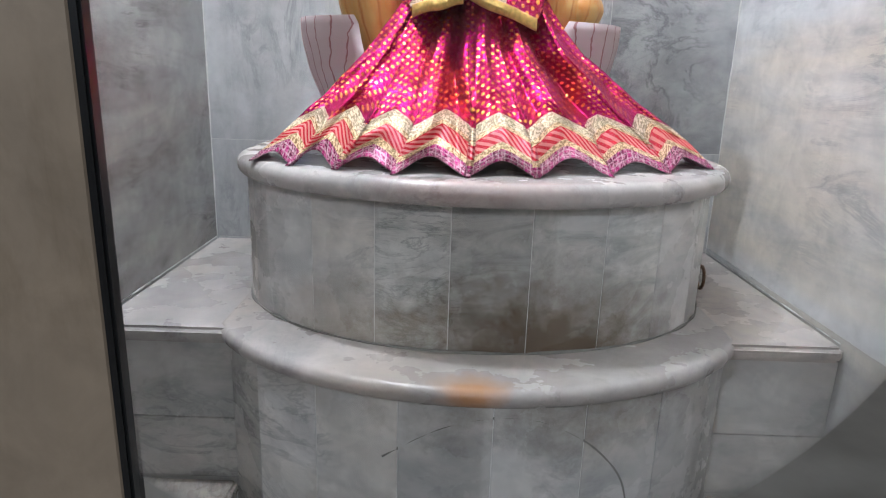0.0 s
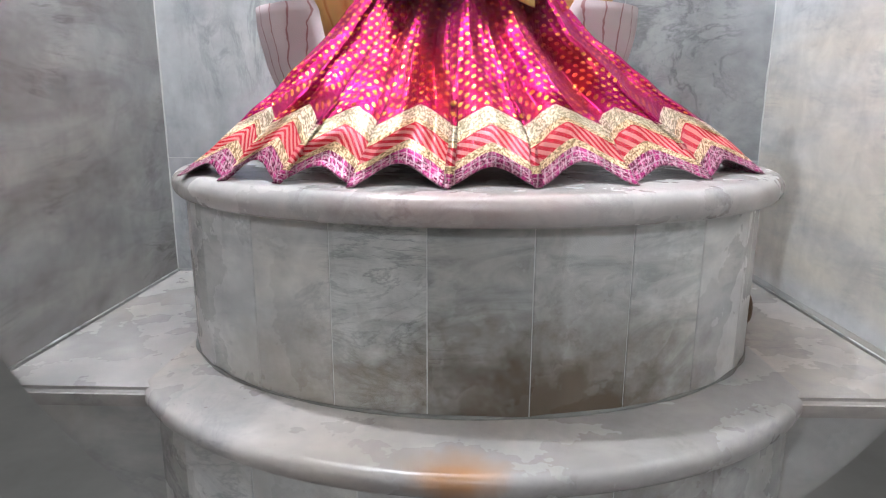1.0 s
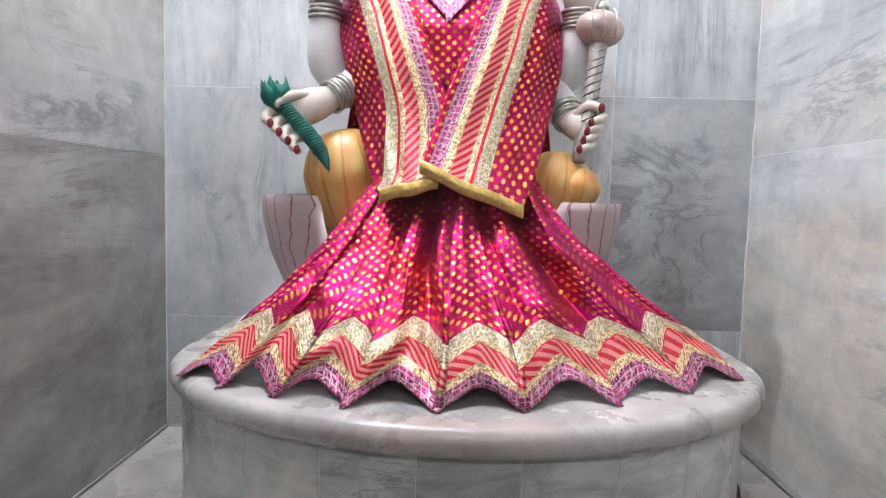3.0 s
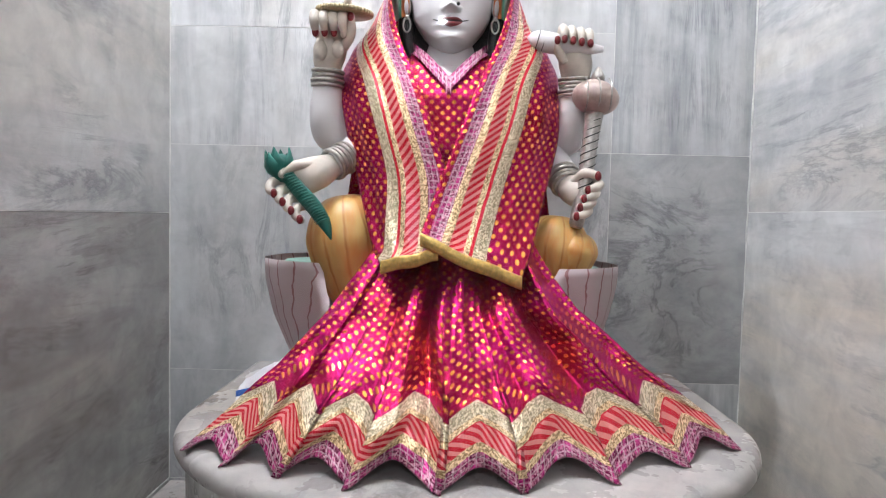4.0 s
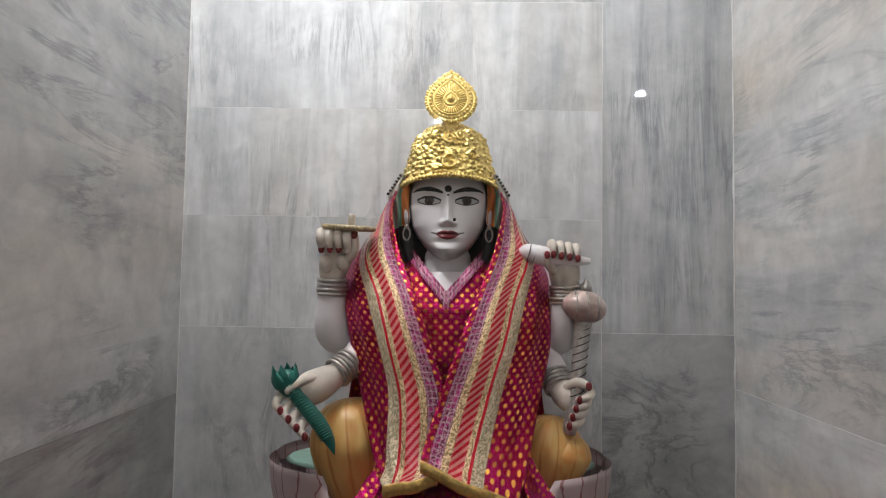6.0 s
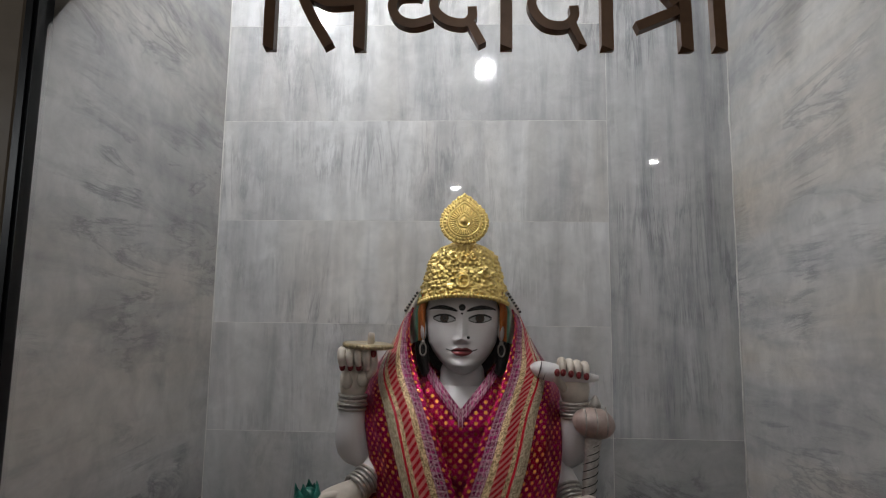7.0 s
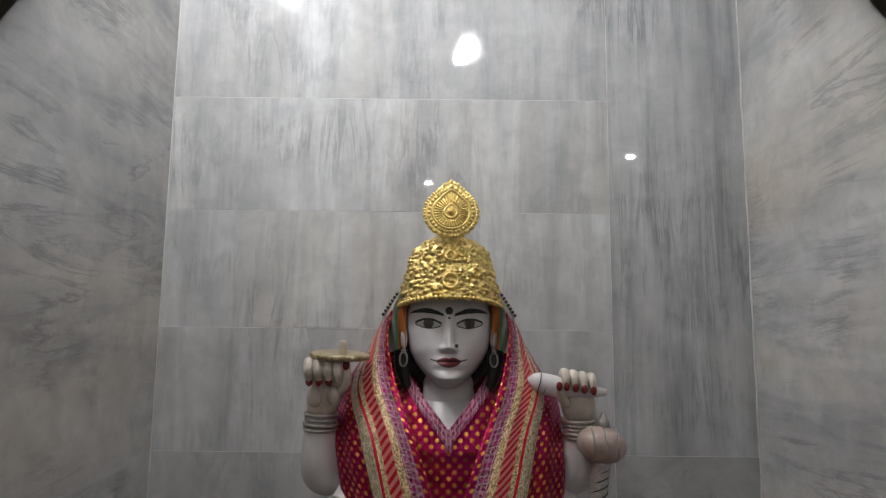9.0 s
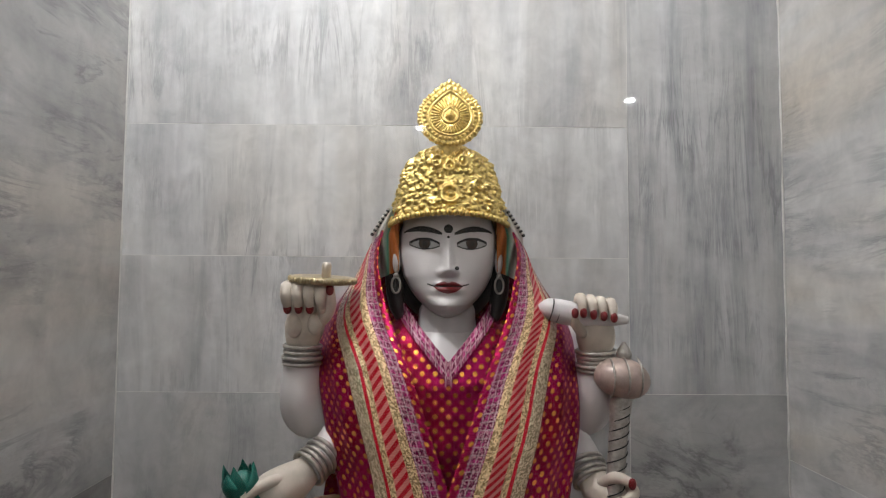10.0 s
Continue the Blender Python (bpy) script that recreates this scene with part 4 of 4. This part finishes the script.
def petal(a0, wide, zt, rr, tipw):
    def f(u, v):
        s = (u - 0.5) * 2
        ww = wide * lin([(0, 0.75), (0.35, 0.92), (0.75, 1.0), (0.93, 0.97), (1, tipw)], v)
        a = radians(a0 + s * ww)
        r = rr * lin([(0, 0.68), (0.3, 0.85), (0.6, 0.95), (0.85, 0.995), (1, 1.0)], v) + 0.010 * (1 - s * s)
        return (SCX + r * math.sin(a), SCY - r * 0.62 * math.cos(a), 1.098 + (zt - 1.098) * v)
    bm = grid(14, 16, f, uv=lambda u, v: (u, v))
    bmesh.ops.solidify(bm, geom=bm.faces[:], thickness=0.006)
    return bm


for a in (-122, -66, 66, 122):
    part("petal", petal(a, 31, 1.326, 0.294, 0.9), petal_m, seat, smooth=True)
for a in (-146, -96, 96, 146):
    part("petal", petal(a, 18, 1.305, 0.282, 0.5), petal_m, seat, smooth=True)
part("rim", lathe([(0.1, 1.1), (0.13, 1.24), (0.2, 1.3), (0.262, 1.311), (0.255, 1.317)], (0, 0, 0), 48), plain("pale_green_paint", (0.3, 0.48, 0.4), 0.4, 0, 0.25, 40.0, 0.1), seat, "pale green painted top")
rim = seat.children[-1]
rim.matrix_basis = Matrix.Translation((SCX, SCY, 0)) @ Matrix.Diagonal((1.05, 0.42, 1.003, 1))


# stand-in lobes for the statue's painted orange folded cloth, not separate cushions
def bolster(c, r, lean, ridges, label):
    def f(u, v):
        a, e = 6.28318 * u, math.pi * (v - 0.5)
        k = (1 + 0.03 * abs(math.sin(a * ridges / 2))) * lin([(0, 0.35), (0.3, 0.62), (0.62, 0.98), (1, 1.06)], v)
        ce, se = max(0.0, math.cos(e)) ** 0.75, math.sin(e)
        return pose(*c, 0, lean, 0) @ Vector((r[0] * ce * math.cos(a) * k, r[1] * ce * math.sin(a) * k, r[2] * se))
    ob = part("bolster", grid(96, 36, f, True, uv=lambda u, v: (u * ridges, v * 4)), M_ORANGE, None, smooth=True)
    tagged(ob, label, "cushion", "bolsters")


bolster((-0.022, 1.262, 1.325), (0.076, 0.075, 0.108), -8, 13, "yellow-orange ribbed lobe of painted folded cloth beside the seated statue")
bolster((0.305, 1.275, 1.325), (0.06, 0.07, 0.082), 6, 13, "yellow-orange ribbed lobe of painted folded cloth beside the seated statue")
bolster((0.333, 1.252, 1.336), (0.04, 0.05, 0.046), 10, 9, "small round yellow-orange end of the painted folded cloth")

# ---- skirt ----
SK = 1.099
VAL = [-0.19, -0.125, -0.058, 0.027, 0.124, 0.222, 0.328, 0.425, 0.515]
ZTAB = [(0, 1.385), (0.18, 1.345), (0.4, 1.27), (0.62, 1.198), (0.82, 1.142), (1, SK)]
LTAB = [(0, 0.035), (0.18, 0.022), (0.4, -0.025), (0.62, -0.085), (0.82, -0.145), (1, -0.19)]
RTAB = [(0, 0.255), (0.18, 0.275), (0.4, 0.325), (0.62, 0.41), (0.82, 0.49), (1, 0.53)]
FOLDS = [(0.1, 0.13, 0.02, 0.014), (0.25, 0.29, 0.03, 0.022), (0.33, 0.36, 0.025, -0.014), (0.37, 0.42, 0.018, 0.05), (0.5, 0.53, 0.04, -0.018), (0.62, 0.63, 0.025, 0.022),
         (0.69, 0.69, 0.03, -0.014), (0.78, 0.77, 0.045, 0.055), (0.9, 0.88, 0.04, -0.026)]  # place at the top and the hem, width, depth
FTAB = [(0, 1.175), (0.18, 1.14), (0.4, 1.07), (0.62, 1.0), (0.82, 0.945), (1, 0.915)]


def phase(x):
    for k, (a, c) in enumerate(zip(VAL, VAL[1:])):
        if x <= c or k == len(VAL) - 2:
            return k + (x - a) / (c - a)


def skirt_place(u, v):
    s = -1.1 + 2.2 * u
    cs = max(-1, min(1, s))
    wrap = max(0, abs(s) - 1)
    xh = VAL[0] + (VAL[-1] - VAL[0]) * (cs + 1) / 2
    p = phase(xh) % 1.0
    hard = 0.75 - 0.6 * v ** 6
    tri = hard * abs(2 * p - 1) + (1 - hard) * (0.5 + 0.5 * math.cos(6.28318 * p))          # 1 at the outward folds
    L, R = lin(LTAB, v), lin(RTAB, v)
    q = (xh - VAL[0]) / (VAL[-1] - VAL[0])
    x = L + (R - L) * q
    k = lin([(0, 2.2), (0.4, 1.9), (1, 0.98 if xh < 0.124 else 1.05)], v)
    y = lin(FTAB, v) + k * (x - 0.125) ** 2
    kf = int(phase(xh))
    amp = (0.75, 1.1, 0.9, 1.15, 1.0, 1.2, 0.8, 0.9)[max(0, min(7, kf))]
    deep = amp * lin([(0, 0.002), (0.3, 0.004), (0.5, 0.008), (0.75, 0.022), (1, 0.034)], v)
    big = 0.0
    for q0, q1, wide, into in FOLDS:
        big += into * math.exp(-abs(q - q0 - (q1 - q0) * v) / (wide * (0.6 + 0.7 * v)))
    big *= math.sin(math.pi * min(1, 0.06 + v * 0.9)) ** 0.8
    y += deep * (0.5 - tri) + big
    for fr, am, sd in ((5.5, 0.022, 11.0), (13.0, 0.008, 23.0), (27.0, 0.003, 31.0)):
        ridge = 1 - 2 * abs(noise.noise(Vector((q * fr + 0.8 * v, v * 1.6, sd))))
        y += am * (0.45 - ridge) * math.sin(math.pi * min(1, 0.12 + v * 0.86)) ** 0.7
    z = lin(ZTAB, v) + 0.02 * amp * (1 - tri) * v ** 2.2
    n = noise.noise(Vector((x * 14, v * 4, 3.0)))
    y += 0.013 * n * (1 - v * 0.5) + 0.006 * noise.noise(Vector((x * 40, v * 9, 7.0)))
    x += (0.012 * (p - 0.5) * v) + 0.004 * noise.noise(Vector((v * 5, x * 9, 1)))
    y += wrap * 1.3 - 3.0 * wrap * wrap
    z -= wrap * 0.12 * (1 - v)
    return (x, y, max(z, SK + 0.002 * (1 - v)))


def skirt_uv(u, v):
    x = skirt_place(u, v)[0]
    s = -1.1 + 2.2 * u
    extra = max(0, abs(s) - 1) * (1 if s > 0 else -1)
    rows = [(0, 0.388), (0.18, 0.335), (0.4, 0.232), (0.62, 0.131), (0.82, 0.053), (1, 0.0)]
    xh = VAL[0] + (VAL[-1] - VAL[0]) * (max(-1, min(1, s)) + 1) / 2
    d = lin(rows, v)
    zig = 0.018 * (0.5 - abs(2 * (phase(xh) % 1.0) - 1)) * min(1, d / 0.05) * max(0, min(1, (0.2 - d) / 0.1))
    return (x * 1.12 + extra, max(0.0, d - zig))


sk_ob = part("skirt", grid(260, 90, skirt_place, uv=skirt_uv), M_SKIRT, None, smooth=True)
tagged(sk_ob, "pleated magenta gold-dotted silk skirt spread over the pedestal", "skirt")
mod = sk_ob.modifiers.new("thick", "SOLIDIFY")
mod.thickness, mod.offset = 0.0014, -1

# ---- blouse ----
def torso(u, v):
    a = radians(-105 + 210 * u)
    z = 1.33 + 0.345 * v
    w = lin([(0, 0.128), (0.45, 0.142), (0.75, 0.152), (0.9, 0.12), (1, 0.062)], v)
    d = lin([(0, 0.128), (0.5, 0.125), (0.75, 0.108), (0.9, 0.082), (1, 0.056)], v)
    return (HX + w * math.sin(a), 1.325 - d * math.cos(a) + 0.002 * noise.noise(Vector((u * 16, v * 14, 0))), z)


VZ0, VZ1, VW = 1.603, 1.69, 0.068
bl = grid(120, 80, torso, uv=lambda u, v: (torso(u, v)[0], 0.05 + torso(u, v)[2] - 1.3))
kill = [fc for fc in bl.faces if fc.calc_center_median().z > VZ0 + abs(fc.calc_center_median().x - HX) * (VZ1 - VZ0) / VW]
bmesh.ops.delete(bl, geom=kill, context="FACES")
blouse = thing("blouse", "magenta dotted silk blouse with a silvery V-neck braid", "blouse")
part("bodice", bl, M_BLOUSE, blouse, smooth=True)


def on_torso(x, z, out):
    v = (z - 1.33) / 0.345
    w = lin([(0, 0.128), (0.45, 0.142), (0.75, 0.152), (0.9, 0.12), (1, 0.062)], v)
    d = lin([(0, 0.128), (0.5, 0.125), (0.75, 0.108), (0.9, 0.082), (1, 0.056)], v)
    c = math.sqrt(max(0.02, 1 - min(0.98, ((x - HX) / w) ** 2)))
    return (x, 1.325 - (d + out) * c, z)


for s in (-1, 1):
    part("neck_braid", grid(24, 4, lambda u, v: on_torso(HX + s * (u * (VW + 0.006) - 0.004), VZ0 - 0.008 + u * (VZ1 - VZ0) - (v - 0.72) * 0.025, 0.009), uv=lambda u, v: (u * 0.11, v * 0.02)), M_NECKLACE, blouse, "silver and purple braid", smooth=True)

# ---- shawl ----
def shawl_side(rows, flip):
    """rows: inner edge, middle and outer edge from the head down; a curved strip."""
    def f(u, v):
        i, m, o = (spline([r[k] for r in rows], v) for k in range(3))
        p = i * (1 - u) ** 2 + m * 2 * u * (1 - u) + o * u * u
        crease = 0.003 * noise.noise(Vector((p.x * 22, p.z * 9, 4 + flip))) + 0.0018 * math.sin(u * 26 + v * 2)
        return p + Vector((0, -crease, 0))
    nu, nv = 60, 110
    acc = [[0.0] * (nv + 1) for _ in range(nu + 1)]
    down = [0.0] * (nv + 1)
    for j in range(nv + 1):
        prev = f(0, j / nv)
        if j:
            down[j] = down[j - 1] + (prev - f(0, (j - 1) / nv)).length
        for i in range(1, nu + 1):
            cur = f(i / nu, j / nv)
            acc[i][j] = acc[i - 1][j] + (cur - prev).length
            prev = cur
    return grid(nu, nv, f, uv=lambda u, v: (flip * down[round(v * nv)], acc[round(u * nu)][round(v * nv)]))


S_LEFT = [((0.036, 1.308, 1.796), (0.016, 1.34, 1.80), (0.03, 1.40, 1.80)),
          ((0.031, 1.288, 1.768), (0.004, 1.33, 1.77), (0.004, 1.405, 1.76)),
          ((0.034, 1.262, 1.735), (-0.008, 1.31, 1.735), (-0.02, 1.40, 1.72)),
          ((0.052, 1.232, 1.675), (-0.02, 1.245, 1.685), (-0.055, 1.345, 1.655)),
          ((0.082, 1.2, 1.602), (0.0, 1.205, 1.625), (-0.05, 1.285, 1.60)),
          ((0.108, 1.18, 1.53), (0.03, 1.168, 1.54), (-0.036, 1.262, 1.535)),
          ((0.132, 1.165, 1.452), (0.06, 1.15, 1.45), (-0.012, 1.235, 1.455)),
          ((0.132, 1.14, 1.375), (0.075, 1.115, 1.36), (0.02, 1.165, 1.36)),
          ((0.122, 1.105, 1.352), (0.085, 1.09, 1.341), (0.042, 1.108, 1.332))]
S_RIGHT = [((0.221, 1.308, 1.796), (0.241, 1.34, 1.80), (0.227, 1.40, 1.80)),
           ((0.226, 1.288, 1.768), (0.253, 1.33, 1.77), (0.253, 1.405, 1.76)),
           ((0.221, 1.262, 1.735), (0.263, 1.31, 1.735), (0.277, 1.40, 1.72)),
           ((0.203, 1.23, 1.675), (0.275, 1.24, 1.685), (0.31, 1.345, 1.655)),
           ((0.174, 1.193, 1.602), (0.256, 1.198, 1.625), (0.308, 1.285, 1.60)),
           ((0.148, 1.172, 1.53), (0.235, 1.16, 1.535), (0.306, 1.26, 1.53)),
           ((0.12, 1.153, 1.452), (0.205, 1.14, 1.445), (0.285, 1.225, 1.445)),
           ((0.1, 1.122, 1.388), (0.18, 1.108, 1.36), (0.258, 1.155, 1.36)),
           ((0.097, 1.096, 1.372), (0.165, 1.08, 1.34), (0.238, 1.1, 1.316))]
shawl = thing("shawl", "magenta silk shawl with gold and coral braid, over the head", "shawl")
for rows, flip in ((S_LEFT, 1), (S_RIGHT, -1)):
    ob = part("panel", shawl_side(rows, flip), M_SHAWL, shawl, smooth=True)
    mod = ob.modifiers.new("thick", "SOLIDIFY")
    mod.thickness = 0.0016
    last = rows[-1]

    def hem_tape(u, v, last=last):
        i, m, o = (Vector(q) for q in last)
        p = i * (1 - u) ** 2 + m * 2 * u * (1 - u) + o * u * u
        a = 6.28318 * v
        return p + Vector((0, (-0.0028 - 0.001 * math.sin(u * 23)) * math.cos(a) - 0.003, 0.0095 * math.sin(a) - 0.003 + 0.0012 * math.sin(u * 11)))
    part("gold_tape", grid(30, 12, hem_tape), M_GOLDTAPE, shawl, "folded gold ribbon end", smooth=True)
part("back", grid(30, 30, lambda u, v: (HX + lin([(0, 0.185), (0.5, 0.16), (0.8, 0.12), (1, 0.1)], v) * (2 * u - 1), 1.405 - 0.06 * (2 * u - 1) ** 2 * (1 - v), 1.36 + 0.44 * v), uv=lambda u, v: (u * 0.3, 0.2 + v * 0.4)), M_BLOUSE, shawl, smooth=True)

# inner head scarf, striped orange, green and white
scarf_m, nt, b_ = mat("striped_scarf")
uvn = nt.nodes.new("ShaderNodeTexCoord")
sep = nt.nodes.new("ShaderNodeSeparateXYZ")
link(nt, uvn.outputs["UV"], sep.inputs[0])
link(nt, ramp(nt, sep.outputs[0], [(0, (0.55, 0.17, 0.03)), (0.34, (0.5, 0.12, 0.02)), (0.42, (0.03, 0.3, 0.2)), (0.6, (0.55, 0.55, 0.5)), (0.85, (0.6, 0.58, 0.52))]), b_.inputs["Base Color"])
b_.inputs["Roughness"].default_value = 0.55
bump(nt, b_, noise_tex(nt, uvn.outputs["UV"], 20.0, 4), 0.4, 0.003)
scarf = thing("head_scarf", "orange, green and white scarf under the shawl", "scarf")
for s in (-1, 1):
    wide = [(0, 0.014), (0.4, 0.04), (1, 0.036)]
    part("fold", grid(18, 26, lambda u, v: (HX + s * (0.07 + lin(wide, v) * u), 1.296 + 0.016 * u + 0.004 * math.sin(u * 14 + v * 5) + 0.012 * v, 1.826 - 0.088 * v - 0.014 * v * u), uv=lambda u, v: (u, v * 2)), scarf_m, scarf, smooth=True)
    for k in range(14):
        q = 0.36 * k / 13
        part("bead", ball((HX + s * (0.07 + lin(wide, q) + 0.001), 1.306, 1.826 - 0.1 * q), 0.0029, n=8), M_BLACKPAINT if k % 2 else M_SILVER, scarf, smooth=True)

# ---- crown ----
crown = thing("crown", "embossed gilt crown with a pointed crest on the statue's head", "crown")
CW = [(1.79, 0.0875), (1.812, 0.0865), (1.836, 0.080), (1.84, 0.0775), (1.862, 0.0715), (1.88, 0.064), (1.884, 0.0605), (1.9, 0.052), (1.913, 0.040), (1.923, 0.022), (1.93, 0.004)]


def relief(u, v):
    p = Vector((u * 52, v * 13, 0.0))
    d = noise.voronoi(p)[0]
    e = noise.voronoi(p * 2.3 + Vector((5, 3, 0)))[0]
    ro = 0.0
    for cu, cv, rr in ((0.5, 0.26, 0.15), (0.455, 0.68, 0.1), (0.545, 0.68, 0.1), (0.41, 0.4, 0.09), (0.59, 0.4, 0.09), (0.5, 0.62, 0.1)):
        r = math.hypot((u - cu) * 4.4, (v - cv)) / rr
        if r < 1:
            ro = max(ro, 0.55 + 0.45 * math.cos(r * 9.4))
    rest = 0.0062 * max(0, 1 - d[0] * 1.7) ** 0.7 + 0.0026 * max(0, 1 - e[0] * 1.6) - 0.002 * (d[1] - d[0] < 0.09)
    return max(rest, 0.0068 * ro)


def crown_place(u, v):
    a = 6.28318 * (u - 0.5)
    low = 1.795 + 0.018 * math.cos(a) if abs(a) < 1.57 else 1.795
    z = low + (1.93 - low) * v
    r = lin(CW, z) * (1 + 0.04 * max(0, math.sin(v * 30)) * (1 if v > 0.75 else 0))
    # three scallops break the upper outline
    sc = 0.009 * max(0, math.cos(a * 3 + 1.57) ** 2) * gauss(v - 0.75, 0.13)
    e = relief(u, v) + sc
    return (HX + 0.0015 + (r + e) * math.sin(a), 1.338 - (r * 0.95 + e) * math.cos(a), z)


part("cap", grid(320, 110, crown_place, True), M_GOLDLEAF, crown, smooth=True)
for k in range(-19, 20):
    a = k * 0.085
    part("bead", ball((HX + 0.0015 + 0.0905 * math.sin(a), 1.338 - 0.087 * math.cos(a), 1.798 + 0.018 * math.cos(a)), (0.0042, 0.0042, 0.0046), n=10), M_GOLDLEAF, crown, smooth=True)


def crest_rim(a):
    """Outline of the crest: round with a small ogee point at the top."""
    off = min(a, 6.28318 - a)
    return 0.0475 * (1 + 0.3 * max(0.0, 1 - off / 0.7) ** 1.5 - 0.08 * max(0.0, -math.cos(a)))


def crest_place(u, v):
    a = 6.28318 * u
    r = crest_rim(a) * v * (1 + 0.022 * math.cos(a * 26) * (v > 0.9))
    h = 0.0026 * abs(math.cos(a * 17)) * (0.3 < v < 0.6) + 0.003 * (abs(v - 0.66) < 0.035) + 0.0034 * abs(math.cos(a * 16)) * (0.72 < v < 0.84) + 0.003 * abs(math.cos(a * 26)) * (v > 0.88)
    h += 0.009 * gauss(v, 0.12) + 0.003 * gauss(v - 0.24, 0.04) + 0.005 * (1 - v * v)
    return (HX + 0.002 + r * math.sin(a), 1.297 - h + 0.012 * (1 if v > 0.99 else 0) + 0.3 * r * math.cos(a), 1.959 + r * math.cos(a))


part("crest", grid(208, 50, crest_place, True), M_GOLDLEAF, crown, "round gilt crest with a pointed top", smooth=True)
part("crest_back", grid(88, 6, lambda u, v: (HX + 0.002 + crest_rim(6.28318 * u) * v * math.sin(6.28318 * u), 1.310 + 0.0155 * v * math.cos(6.28318 * u), 1.959 + crest_rim(6.28318 * u) * v * math.cos(6.28318 * u)), True), M_GOLDLEAF, crown, smooth=True)
part("stem", tube([(HX + 0.002, 1.31, 1.9), (HX + 0.002, 1.305, 1.92), (HX + 0.002, 1.305, 1.945)], [0.022, 0.016, 0.02], 16, 8), M_GOLDLEAF, crown, smooth=True)

# ---- small things on the pedestal and ledges ----
M_PAPER = plain("white_wrapper", (0.7, 0.68, 0.68), 0.45, 0, 0.1, 30.0, 0.4)
M_BLUE = plain("blue_band", (0.03, 0.12, 0.4), 0.45, bumpy=0)
bundle = thing("folded_packet", "crumpled white and blue plastic packet behind the skirt", "packet")
part("wrap", grid(16, 16, lambda u, v: (-0.19 + 0.095 * u, 1.19 + 0.10 * v, SK + 0.085 * math.sin(math.pi * min(1, v * 0.9 + 0.05)) ** 0.6 * (0.35 + 0.65 * u) + 0.007 * noise.noise(Vector((u * 7, v * 7, 2)))), ), M_PAPER, bundle, smooth=True)
part("band", grid(12, 4, lambda u, v: (-0.188 + 0.06 * u, 1.187 + 0.002 * v, SK + 0.016 + 0.009 * v + 0.016 * u), ), M_BLUE, bundle, "blue printed band", smooth=True)
M_RUST = plain("rusty_metal", (0.2, 0.1, 0.045), 0.7, 0.4, 0.5, 60.0, 0.5)
hook = thing("metal_ring", "small rusty brown ring standing by the pedestal", "ring", (0.60, 1.22, ZL))
part("loop", tube([(0, 0.016 * math.cos(radians(a)), 0.022 + 0.022 * math.sin(radians(a))) for a in range(0, 361, 30)], [0.0032] * 13, 8, 36, cap=False), M_RUST, hook, smooth=True)
